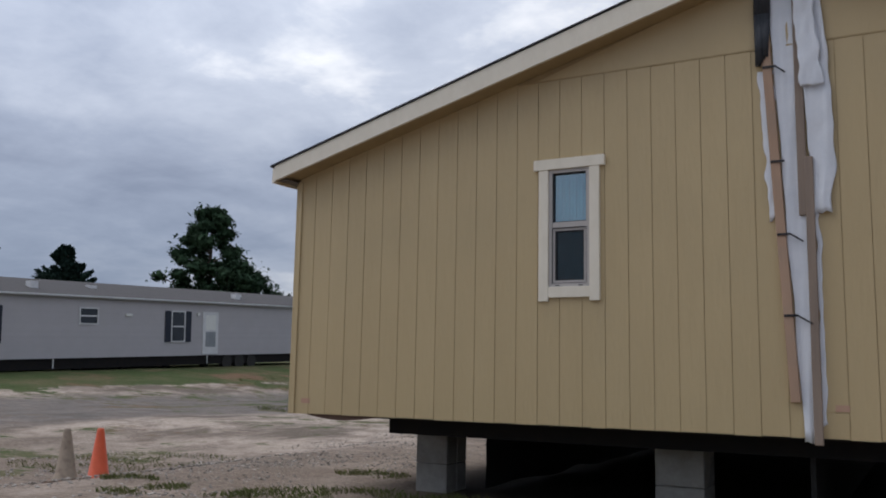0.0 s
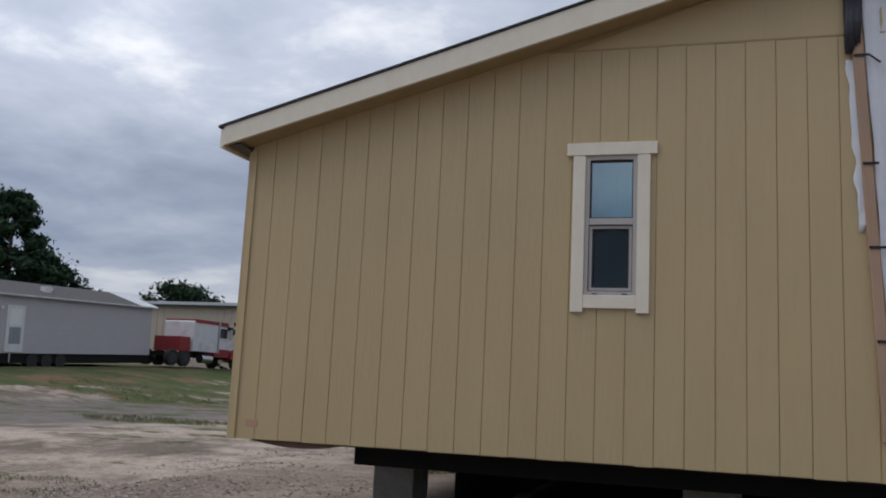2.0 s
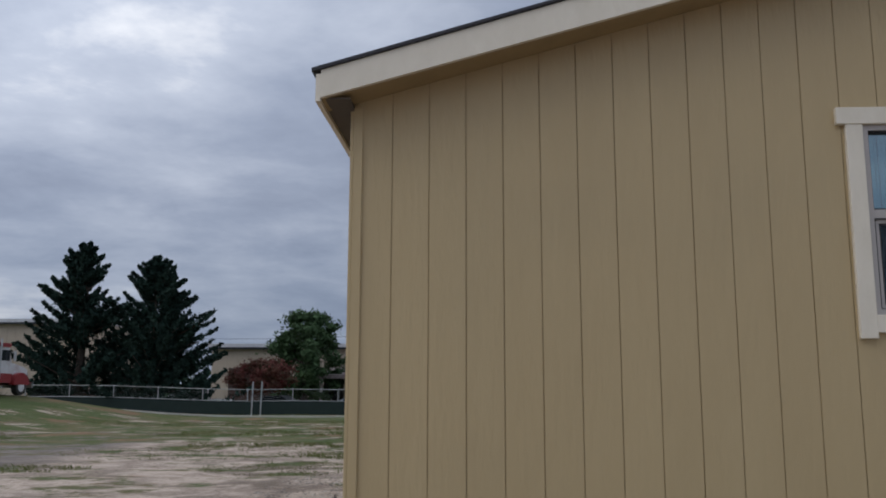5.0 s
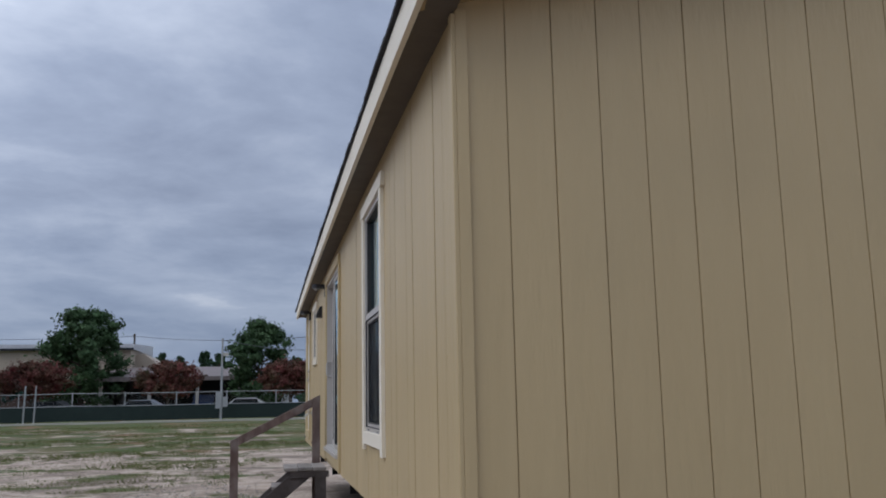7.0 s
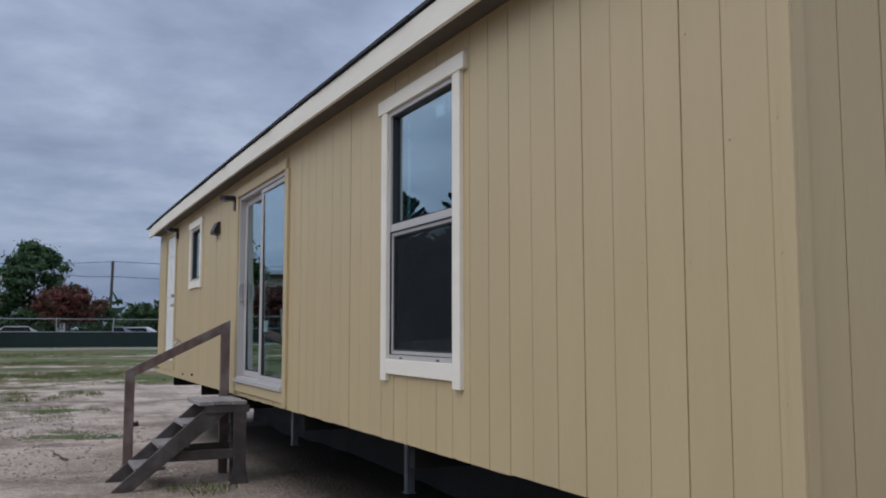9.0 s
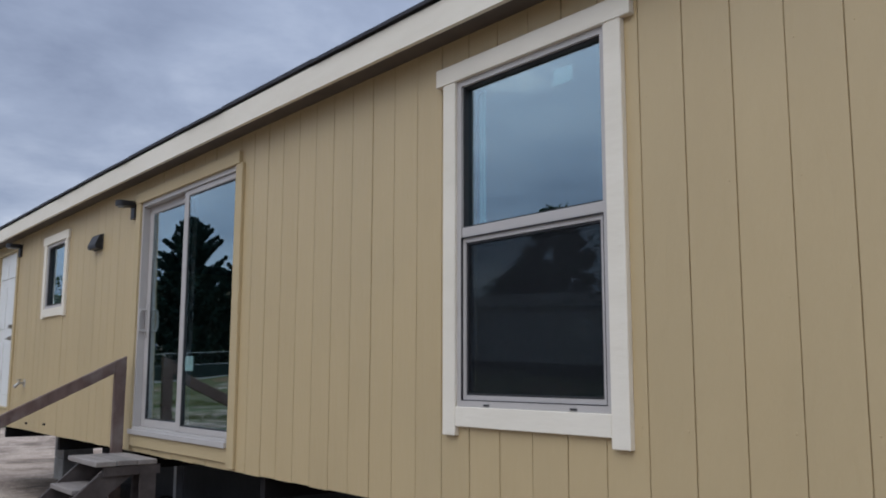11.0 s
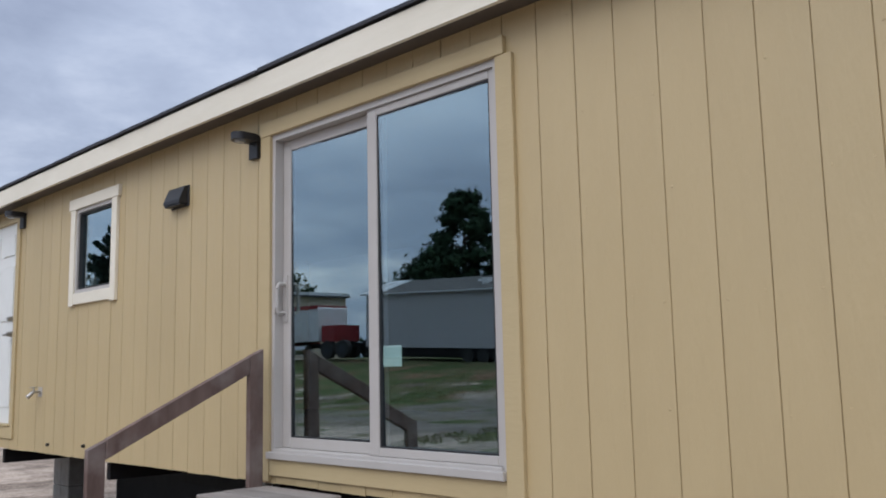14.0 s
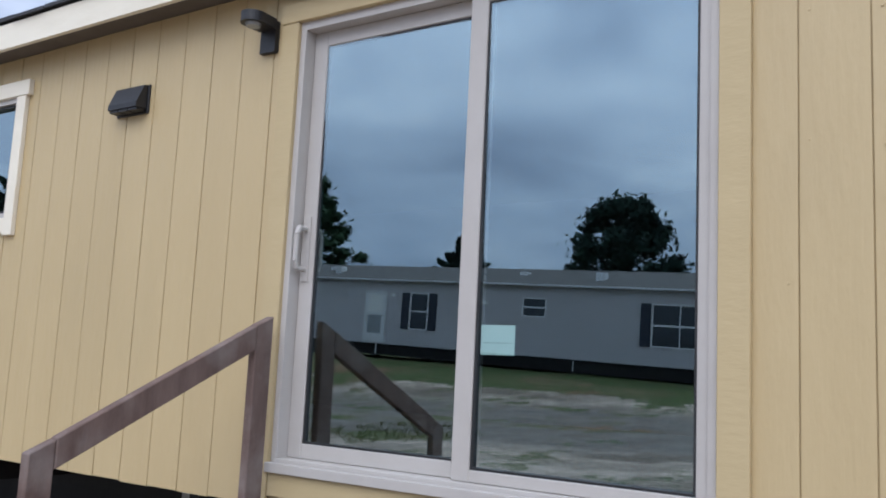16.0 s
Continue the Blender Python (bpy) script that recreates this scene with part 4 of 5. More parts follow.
for k in range(3):
    xa = -0.50 + 0.15 * k
    bm = bmesh.new()
    box(bm, xa, xa + 0.144, YN - 0.07, YF + 0.02, 0.722 + 0.002 * (k % 2), 0.760 + 0.002 * (k % 2), 0.005)
    part("landing_board", bm, GREYWOOD, steps, "weathered grey landing board")
for y in (YN - 0.02, YF + 0.0):
    bm = bmesh.new()
    prism(bm, [(-1.24, GZ - 0.01), (-1.06, GZ - 0.01), (-0.22, 0.66), (-0.22, 0.72), (-0.40, 0.72)], "y", y - 0.019, y + 0.019)
    part("stringer", bm, DARKWOOD, steps, "dark weathered stringer board")
bm = bmesh.new()
prism(bm, [(-0.20, GZ - 0.01), (-0.03, GZ - 0.01), (-0.055, 0.16), (-0.06, 0.72), (-0.18, 0.72), (-0.165, 0.16)], "y", YN - 0.064, YN - 0.041)
part("leg", bm, DARKWOOD, steps)
bm = bmesh.new()
box(bm, -0.44, -0.03, YN - 0.062, YN - 0.042, 0.655, 0.72)
part("apron", bm, DARKWOOD, steps)
for y in (YN - 0.0, YF - 0.04):
    bm = bmesh.new()
    box(bm, -0.78, -0.05, y, y + 0.03, 0.22, 0.31, 0.004)
    part("brace", bm, DARKWOOD, steps)
def rail_z(x):
    return 0.975 + 0.495 * (x + 1.10)


for name, xa, xb, foot in (("upper_post", -0.175, -0.085, GZ - 0.01), ("lower_post", -1.085, -0.995, 0.08)):
    bm = bmesh.new()
    prism(bm, [(xa, foot), (xb, foot), (xb, rail_z(xb) + 0.046), (xa, rail_z(xa) + 0.050)], "y", YF + 0.02, YF + 0.06)
    bmesh.ops.bevel(bm, geom=bm.edges[:], offset=0.004, segments=1, affect="EDGES")
    part(name, bm, OLDWOOD, steps)
bm = bmesh.new()
prism(bm, [(-0.994, rail_z(-0.994) - 0.049), (-0.176, rail_z(-0.176) - 0.049), (-0.176, rail_z(-0.176) + 0.049), (-0.994, rail_z(-0.994) + 0.049)], "y", YF + 0.018, YF + 0.057)
bmesh.ops.bevel(bm, geom=bm.edges[:], offset=0.004, segments=1, affect="EDGES")
part("handrail", bm, OLDWOOD, steps)
bm = bmesh.new()
box(bm, -0.17, -0.07, YN + 0.1, YN + 0.14, GZ - 0.01, 0.72, 0.004)
part("leg", bm, DARKWOOD, steps)


# ---- traffic cones ----
def cone(x, y, h, shell, base, label, lean, plates):
    g = ground_z(x, y) + 0.012
    c = empty("traffic_cone", label, "traffic cone", "cones on the lot", at=(x, y, g))
    top = 0.032 * plates
    bm = bmesh.new()
    lathe(bm, [(0.150, top), (0.140, top + 0.012), (0.118, top + 0.03), (0.040, h - 0.02), (0.034, h), (0.022, h), (0.020, h - 0.05)], n=24)
    part("shell", bm, shell, c, smooth=True)
    for k in range(plates):
        bm = bmesh.new()
        q = 0.19 - 0.006 * (k % 2)
        box(bm, -q, q, -q, q, 0.032 * k, 0.032 * k + 0.030, 0.008)
        part("base", bm, base, c)
    c.rotation_euler = (radians(lean), radians(-lean * 0.5), radians(24))


cone(-3.36, 0.78, 0.60, ORANGE, ORANGE, "bright orange traffic cone on the gravel", 1, 1)
cone(-3.40, 0.36, 0.62, OLDCONE, CONEBASE, "dirty faded traffic cone with stacked dark base", 2, 2)
bk = boxes("loose_brick", BRICK, None, (-0.1, 0.1, -0.05, 0.05, 0.0, 0.06), bev=0.006)
bk.matrix_world = pose(-0.45, 12.4, ground_z(-0.45, 12.4), 0, 0, 35)
tagged(bk, "dark red brick lying on the gravel", "brick")
for n, (x, y) in enumerate(((-2.2, 20.0), (-3.1, 26.0), (-1.5, 8.8))):
    bm = bmesh.new()
    a = Vector((0, 0, 0.015))
    for k in range(4):
        b = a + Vector((0.17, 0.03 * (-1) ** k, 0.004))
        rod(bm, a, b, 0.014 - 0.002 * k, 0.012 - 0.002 * k, 6)
        a = b
    sk = part("stick", bm, BARK)
    sk.matrix_world = pose(x, y, ground_z(x, y), 0, 0, 20 + 40 * n)
    tagged(sk, "dry broken stick lying on the gravel", "stick")


# ---- the grey home across the lane ----
def grey_home():
    L, H = 29.5, 2.62
    # local: u along the front from its south end, d depth behind the front, z from the wall's foot
    th = empty("manufactured_home", "long grey single-wide home with dark shutters", "house")
    tilt = math.degrees(math.atan(0.0405))
    th.matrix_world = pose(-27.0, 8.2, 1.0, tilt, 0, 0)
    y0, y1 = 0.0, L
    boxes("body", GREYVINYL, th, (-4.2, -0.02, y0, y1, 0, H))
    for k in range(22):
        boxes("siding_course", GREYVINYL, th, (-0.02, 0.0 + 0.004 * (k % 2), y0 - 0.001, y1 + 0.001, k * 0.119, k * 0.119 + 0.112))
    bm = bmesh.new()
    prism(bm, [(0.22, H), (-2.1, H + 0.74), (-4.4, H), (-4.4, H + 0.06), (-2.1, H + 0.82), (0.22, H + 0.06)], "y", y0 - 0.2, y1 + 0.2)
    rf = part("roof", bm, GREYROOF, th)
    bm = bmesh.new()
    prism(bm, [(0.0, H), (-4.2, H), (-2.1, H + 0.735)], "y", y0 + 0.02, y1 - 0.02)
    part("gable", bm, GREYVINYL, th)
    bm = bmesh.new()
    prism(bm, [(0.235, H + 0.055), (-2.1, H + 0.822), (-2.1, H + 0.85), (0.24, H + 0.075)], "y", y1 - 1.3, y1 + 0.24)
    part("roof_tarp", bm, WHITEPAINT, th, "white plastic wrap over the roof end")
    boxes("fascia", WHITEPAINT, th, (0.222, 0.245, y0 - 0.2, y1 + 0.2, H - 0.005, H + 0.062))
    for k, u in enumerate((9.2, 12.6, 21.6, 22.3)):
        boxes("roof_vent", WHITEPAINT, th, (-0.9 - 0.5 * (k % 2), -0.55 - 0.5 * (k % 2), u, u + 0.35, H + 0.28, H + 0.62))
    # chassis box drawn deep and piers black, in place of the shade below
    boxes("chassis", CHASSIS, th, (-3.9, -0.12, 0.2, L - 0.2, -0.46, -0.003))
    for k in range(9):
        boxes("pier", CHASSIS, th, (-0.9, -0.6, 1.2 + k * 2.6, 1.5 + k * 2.6, -0.85, -0.462))
    for k in range(3):
        bm = bmesh.new()
        rod(bm, (-0.35, L - 9.0 + k * 0.95, -0.34), (-0.05, L - 9.0 + k * 0.95, -0.34), 0.36, n=18)
        part("wheel", bm, TYRE, th)

    def win(u0, u1, z0, z1, shutters, vbar):
        w = boxes("window", WHITEPAINT, th, (0.004, 0.045, u0 - 0.06, u0, z0 - 0.06, z1 + 0.06), (0.004, 0.045, u1, u1 + 0.06, z0 - 0.06, z1 + 0.06), (0.004, 0.045, u0, u1, z1, z1 + 0.06), (0.004, 0.045, u0, u1, z0 - 0.06, z0), (0.004, 0.04, u0, u1, (z0 + z1) / 2 - 0.03, (z0 + z1) / 2 + 0.03), *([(0.004, 0.035, (u0 + u1) / 2 - 0.02, (u0 + u1) / 2 + 0.02, z0, (z0 + z1) / 2 - 0.031), (0.004, 0.035, (u0 + u1) / 2 - 0.02, (u0 + u1) / 2 + 0.02, (z0 + z1) / 2 + 0.031, z1)] if vbar else []), label="white framed window")
        boxes("pane", DARKPANE, w, (0.003, 0.016, u0 + 0.001, u1 - 0.001, z0 + 0.001, z1 - 0.001))
        if shutters:
            for a in (u0 - 0.45, u1 + 0.08):
                boxes("shutter", NAVY, w, (0.006, 0.05, a, a + 0.37, z0 - 0.05, z1 + 0.05), label="dark navy shutter")

    win(16.55, 17.35, 0.72, 2.12, True, False)
    win(11.25, 12.15, 1.50, 2.13, False, False)
    win(5.2, 7.1, 0.70, 2.1, True, True)
    win(1.1, 2.0, 0.70, 2.1, True, False)
    d = boxes("door", WHITEPAINT, th, (0.004, 0.05, 18.6, 19.7, 0.06, 2.18), label="white storm door")
    boxes("pane", GREYPANE, d, (0.051, 0.056, 18.8, 19.5, 0.42, 1.18))
    boxes("pane", WHITE, d, (0.051, 0.056, 18.8, 19.5, 1.28, 2.02))
    boxes("porch_light", WHITE, th, (0.004, 0.08, 18.2, 18.35, 1.98, 2.12))
    boxes("meter_box", WHITE, th, (0.004, 0.08, 13.7, 14.05, 1.85, 1.97))
    for u in (19.0, 10.0):
        boxes("drop_pipe", WHITEPAINT, th, (-0.05, -0.01, u, u + 0.04, -0.42, -0.004))


grey_home()


# ---- the truck tractor ----
def truck():
    g = 1.66
    t = empty("truck_tractor", "red and white conventional truck tractor parked on the grass", "truck")
    t.matrix_world = pose(-26.4, 41.6, g, 0, 0, -5) @ Matrix.Scale(0.92, 4)
    # local: y forward, x to the right, front at y=4
    bm = bmesh.new()
    box(bm, -0.5, 0.5, -4.0, 3.2, 0.62, 0.86)
    part("chassis", bm, CHASSIS, t)
    bm = bmesh.new()
    prism(bm, [(-2.0, 1.0), (0.55, 1.0), (0.55, 2.86), (0.35, 2.98), (-1.9, 2.98), (-2.0, 2.85)], "x", -1.15, 1.15)
    sl = part("sleeper", bm, TRUCKWHITE, t, "white sleeper box")
    boxes("roof_stripe", REDPAINT, sl, (-1.17, 1.17, -1.95, 1.6, 2.80, 3.02))
    boxes("side_door", TRUCKWHITE, sl, (1.151, 1.165, -1.75, -1.0, 1.3, 2.6))
    bm = bmesh.new()
    prism(bm, [(0.56, 0.95), (1.85, 0.95), (1.85, 2.0), (1.55, 2.75), (0.56, 2.78)], "x", -1.1, 1.1)
    cb = part("cab", bm, TRUCKWHITE, t)
    for a in (1.101, -1.115):
        boxes("side_window", DARKPANE, cb, (a, a + 0.014, 0.85, 1.62, 2.0, 2.62))
    boxes("pillar", CARDARK, cb, (1.116, 1.13, 0.56, 0.82, 1.0, 2.78))
    boxes("lower_stripe", REDPAINT, cb, (-1.14, 1.14, 0.3, 1.88, 0.72, 1.25))
    bm = bmesh.new()
    prism(bm, [(1.86, 0.95), (3.9, 0.95), (3.95, 1.55), (3.5, 1.72), (1.86, 1.98)], "x", -0.8, 0.8)
    hd = part("hood", bm, TRUCKWHITE, t, "white sloping bonnet")
    boxes("hood_stripe", REDPAINT, hd, (-0.815, 0.815, 1.90, 3.88, 0.96, 1.22), label="faded red lower band")
    boxes("grille", CHROME, hd, (-0.5, 0.5, 3.955, 3.99, 0.95, 1.5))
    for s in (-1, 1):
        bm = bmesh.new()
        n = 12
        prism(bm, [(2.95 + 0.78 * math.cos(math.pi * i / n), 0.62 + 0.72 * math.sin(math.pi * i / n)) for i in range(n + 1)], "x", s * 0.82, s * 1.14)
        part("front_fender", bm, REDPAINT, t, "red front wing")
        boxes("headlight", GREYPANE, t, (min(s * 0.55, s * 0.8), max(s * 0.55, s * 0.8), 3.96, 4.02, 1.1, 1.35))
    boxes("bumper", CHROME, t, (-1.15, 1.15, 3.95, 4.1, 0.45, 0.78))
    boxes("deck_box", REDPAINT, t, (-1.0, 1.0, -3.1, -2.1, 0.95, 1.85), label="faded red box behind the sleeper")
    bm = bmesh.new()
    rod(bm, (0.9, 0.2, 0.55), (0.9, -0.9, 0.55), 0.28, n=16)
    part("fuel_tank", bm, CHROME, t)
    for x in (-1.2, 1.2):
        bm = bmesh.new()
        rod(bm, (x, 0.62, 0.95), (x, 0.62, 3.25), 0.06)
        part("exhaust_stack", bm, CHROME, t)
    bm = bmesh.new()
    rod(bm, (1.35, 1.75, 2.0), (1.35, 1.75, 2.6), 0.09, n=8)
    rod(bm, (1.1, 1.75, 2.5), (1.35, 1.75, 2.5), 0.02)
    part("mirror", bm, CHROME, t)
    for y in (2.95, -2.6, -3.8):
        for s in (-1, 1):
            bm = bmesh.new()
            rod(bm, (s * 0.78, y, 0.5), (s * 1.12, y, 0.5), 0.5, n=20)
            wh = part("wheel", bm, TYRE, t)
            bm = bmesh.new()
            rod(bm, (s * 1.10, y, 0.5), (s * 1.135, y, 0.5), 0.29, n=16)
            part("rim", bm, TRUCKWHITE if y > 0 else CARDARK, wh)


truck()


# ---- buildings beyond the fence ----
def warehouse(name, label, x0, x1, y0, depth, h, g, door):
    w = empty(name, label, "building")
    boxes("wall", METALBEIGE, w, (x0, x1, y0, y0 + depth, g, h))
    n = int((x1 - x0) / 0.9)
    for k in range(n):
        x = x0 + (k + 0.5) * (x1 - x0) / n
        boxes("wall_rib", METALBEIGE, w, (x - 0.05, x + 0.05, y0 - 0.05, y0, g, h))
    bm = bmesh.new()
    prism(bm, [(y0 - 0.4, h + 0.001), (y0 + depth, h + 0.001), (y0 + depth, h + 1.1), (y0 - 0.4, h + 0.5)], "x", x0 - 0.3, x1 + 0.3)
    part("roof", bm, ROOFMETAL, w, "pale metal roof edge")
    boxes("gutter", CARDARK, w, (x0 - 0.3, x1 + 0.3, y0 - 0.5, y0 - 0.401, h - 0.06, h + 0.14))
    if door:
        d = boxes("rollup_door", BROWNDOOR, w, (door[0], door[1], y0 - 0.08, y0 - 0.052, g, door[2]))
        for k in range(9):
            z = g + 0.3 + k * (door[2] - g - 0.3) / 9
            boxes("slat", BROWNDOOR, d, (door[0] + 0.05, door[1] - 0.05, y0 - 0.11, y0 - 0.081, z, z + 0.12))


warehouse("warehouse", "beige metal warehouse with a pale roof edge", -66, -39, 86, 18, 9.2, 0.4, None)
warehouse("workshop", "beige metal workshop with a brown roll-up door", -27.2, -13.2, 85, 14, 6.55, 0.4, (-25.4, -19.5, 4.6))
bm = bmesh.new()
prism(bm, [(-14.4, 5.9), (-12.4, 6.3), (-10.0, 4.4), (-10.0, 0.4), (-13.0, 0.4)], "y", 88, 98)
an = part("annexe", bm, METALBEIGE)
tagged(an, "beige metal gable annexe of the workshop", "building")


def carport():
    c = empty("carport", "long open carport with a streaked tin roof", "carport")
    g = 0.4
    bm = bmesh.new()
    prism(bm, [(75.4, 3.45), (86, 4.75), (86, 4.9), (75.4, 3.65)], "x", -14.6, -2.6)
    part("roof", bm, RUSTROOF, c)
    boxes("fascia", RUSTROOF, c, (-14.6, -2.6, 75.32, 75.40, 3.35, 3.68))
    boxes("back_wall", DARKIN, c, (-14.4, -2.8, 85.0, 85.3, g, 4.6))
    boxes("side_wall", DARKIN, c, (-14.4, -14.3, 78, 84.9, g, 3.6))
    for x in (-14.2, -10.3, -6.4, -2.95):
        boxes("post", KERB, c, (x - 0.12, x + 0.12, 75.6, 75.84, g, 3.44))


carport()
an2 = boxes("low_shed", ROOFMETAL, None, (-2.2, 1.5, 80, 84, 0.4, 2.9), bev=0.1)
tagged(an2, "low white shed behind the carport", "shed")


# ---- cars ----
def car(x, y, rz, paint, label, pickup=False):
    c = empty("parked_car", label, "car", "cars beyond the fence")
    c.matrix_world = pose(x, y, ground_z(x, y) + 0.0, 0, 0, rz)
    bm = bmesh.new()
    if pickup:
        prof = [(-2.6, 0.45), (2.6, 0.45), (2.62, 1.0), (1.5, 1.12), (0.9, 1.75), (-0.7, 1.78), (-0.85, 1.12), (-2.6, 1.12)]
    else:
        prof = [(-2.2, 0.35), (2.2, 0.35), (2.25, 0.75), (1.3, 0.95), (0.6, 1.42), (-0.9, 1.45), (-1.7, 1.0), (-2.25, 0.9)]
    prism(bm, prof, "y", -0.88, 0.88)
    part("body", bm, paint, c)
    z0, z1 = (1.18, 1.66) if pickup else (0.98, 1.36)
    a, b = (-0.6, 0.95) if pickup else (-1.2, 0.75)
    for s in (-1, 1):
        bm = bmesh.new()
        prism(bm, [(a, z0), (b + 0.25, z0), (b - 0.1, z1), (a + 0.2, z1)], "y", s * 0.881, s * 0.892)
        part("side_window", bm, DARKPANE, c)
        for wx in (-1.4, 1.4):
            bm = bmesh.new()
            rod(bm, (wx, s * 0.7, 0.34), (wx, s * 0.91, 0.34), 0.34, n=14)
            part("wheel", bm, TYRE, c)
        boxes("headlight", GREYPANE, c, (2.2 if not pickup else 2.6, 2.27 if not pickup else 2.66, s * 0.7 - 0.15, s * 0.7 + 0.15, 0.68, 0.82))


car(-21.4, 63.5, 200, CARWHITE, "white pickup truck parked behind the fence", True)
car(-25.2, 63.8, 190, CARDARK, "dark pickup parked behind the fence", True)
car(-29.5, 64.5, 185, CARSILVER, "silver pickup parked behind the fence", True)
car(-17.0, 70.0, 170, CARDARK, "dark car parked behind the fence")
car(-10.6, 72.5, 175, CARSILVER, "silver blue car in the carport")
car(-6.0, 78.5, 90, CARBLUE, "blue car inside the carport", True)
car(-2.4, 70.0, 182, CARWHITE, "white saloon parked behind the fence")
car(7.3, 80.5, 160, CARWHITE, "white car parked far beyond the fence")
car(5.2, 80.0, 170, CARSILVER, "silver car parked far beyond the fence")


# ---- fence, kerb, poles ----
fence = empty("chain_link_fence", "galvanised chain-link fence with dark green windscreen", "fence")
FY = 55.0
for k in range(29):
    x = -58 + k * 3.05
    g = ground_z(x, FY)
    bm = bmesh.new()
    rod(bm, (x, FY, g - 0.05), (x + (0.12 if k == 20 else 0), FY, g + 1.85), 0.035, n=8)
    part("post", bm, GALV, fence)
for zz in (1.78, 1.02):
    for k in range(28):
        bm = bmesh.new()
        x = -58 + k * 3.05
        rod(bm, (x, FY, ground_z(x, FY) + zz), (x + 3.05, FY, ground_z(x + 3.05, FY) + zz), 0.022, n=6)
        part("rail", bm, GALV, fence)
for k in range(28):
    bm = bmesh.new()
    x = -58 + k * 3.05
    a, b = ground_z(x, FY), ground_z(x + 3.05, FY)
    vs = [bm.verts.new(p) for p in ((x, FY - 0.05, a + 0.12), (x + 3.05, FY - 0.05, b + 0.12), (x + 3.05, FY - 0.05, b + 1.0), (x, FY - 0.05, a + 1.0))]
    vs2 = [bm.verts.new(v.co + Vector((0, 0.012, 0))) for v in vs]
    bm.faces.new(vs)
    bm.faces.new(vs2[::-1])
    for i in range(4):
        bm.faces.new((vs[i], vs2[i], vs2[(i + 1) % 4], vs[(i + 1) % 4]))
    part("windscreen", bm, GREENNET, fence, "dark green fabric windscreen")
bm = bmesh.new()
for k in range(-58 * 5, 27 * 5):
    x = k / 5.0
    g = ground_z(x, FY)
    for s in (-1, 1):
        beam(bm, (x, FY + 0.02, g + 1.0), (x + s * 0.39, FY + 0.02, g + 1.78), 0.0028, 0.0028, (0, 1, 0))
tagged(part("wire_mesh", bm, GALV, fence), kind="stuff")
bm = bmesh.new()
for k in range(45):
    x = -60 + k * 2
    prism(bm, [(x, ground_z(x, 52.6) - 0.05), (x + 2, ground_z(x + 2, 52.6) - 0.05), (x + 2, ground_z(x + 2, 52.6) + 0.10), (x, ground_z(x, 52.6) + 0.10)], "y", 52.4, 52.8)
tagged(part("kerb", bm, KERB), "pale concrete kerb before the fence", "kerb", kind="structure")
for x in (-14.3, -14.9):
    fp = empty("fence_gate_post", "pale steel gate post at the fence", "post", "gate posts")
    bm = bmesh.new()
    rod(bm, (x, 54.6, ground_z(x, 54.6)), (x + 0.05, 54.6, ground_z(x, 54.6) + 2.3), 0.05)
    part("pipe", bm, GALV, fp)

mp = empty("meter_pole", "slim pole with electric meter box", "utility pole")
g = ground_z(-3.4, 54)
bm = bmesh.new()
rod(bm, (-3.4, 54, g), (-3.38, 54, 5.4), 0.075, 0.06)
part("pole", bm, GALV, mp)
boxes("meter_box", GALV, mp, (-3.72, -3.3, 53.75, 53.9, 1.1, 2.1))
boxes("meter_box", GALV, mp, (-3.35, -3.0, 53.75, 53.9, 1.2, 1.8))
boxes("lamp_head", KERB, mp, (-3.3, -3.0, 53.6, 53.95, 4.3, 4.5))


def utility_pole(x, y, top, lean=0.0):
    p = empty("utility_pole", "dark wooden utility pole with overhead wires", "utility pole", "utility poles")
    bm = bmesh.new()
    rod(bm, (x, y, ground_z(x, y) - 0.1), (x + lean, y, top), 0.15, 0.11)
    part("pole", bm, POLEWOOD, p)
    boxes("insulator", GREYPANE, p, (x - 0.18 + lean, x - 0.11 + lean, y - 0.06, y + 0.06, top - 0.5, top - 0.15))
    return p


utility_pole(4.75, 77.2, 7.3, 0.15)
utility_pole(-16.4, 110, 9.9)
utility_pole(45, 77.2, 8.2)


def wire(name, a, b, sag):
    cu = bpy.data.curves.new(name, "CURVE")
    cu.dimensions, cu.bevel_depth = "3D", 0.022
    s = cu.splines.new("POLY")
    s.points.add(24)
    a, b = Vector(a), Vector(b)
    for i in range(25):
        u = i / 24
        p = a.lerp(b, u)
        s.points[i].co = (p.x, p.y, p.z - sag * 4 * u * (1 - u), 1)
    ob = new(name, cu)
    cu.materials.append(BLACK)
    tagged(ob, "black overhead wire between poles", "wire", "overhead wires")


wire("overhead_wire", (4.9, 77.2, 7.25), (-16.4, 110, 9.6), 0.5)
wire("overhead_wire", (4.9, 77.2, 6.0), (-3.4, 54, 5.3), 0.3)
wire("overhead_wire", (4.9, 77.2, 7.25), (45, 77.2, 8.0), 0.4)
wire("overhead_wire", (4.9, 77.2, 6.0), (45, 77.2, 6.6), 0.5)
wire("overhead_wire", (-16.4, 110, 9.6), (-60, 112, 10.6), 0.7)


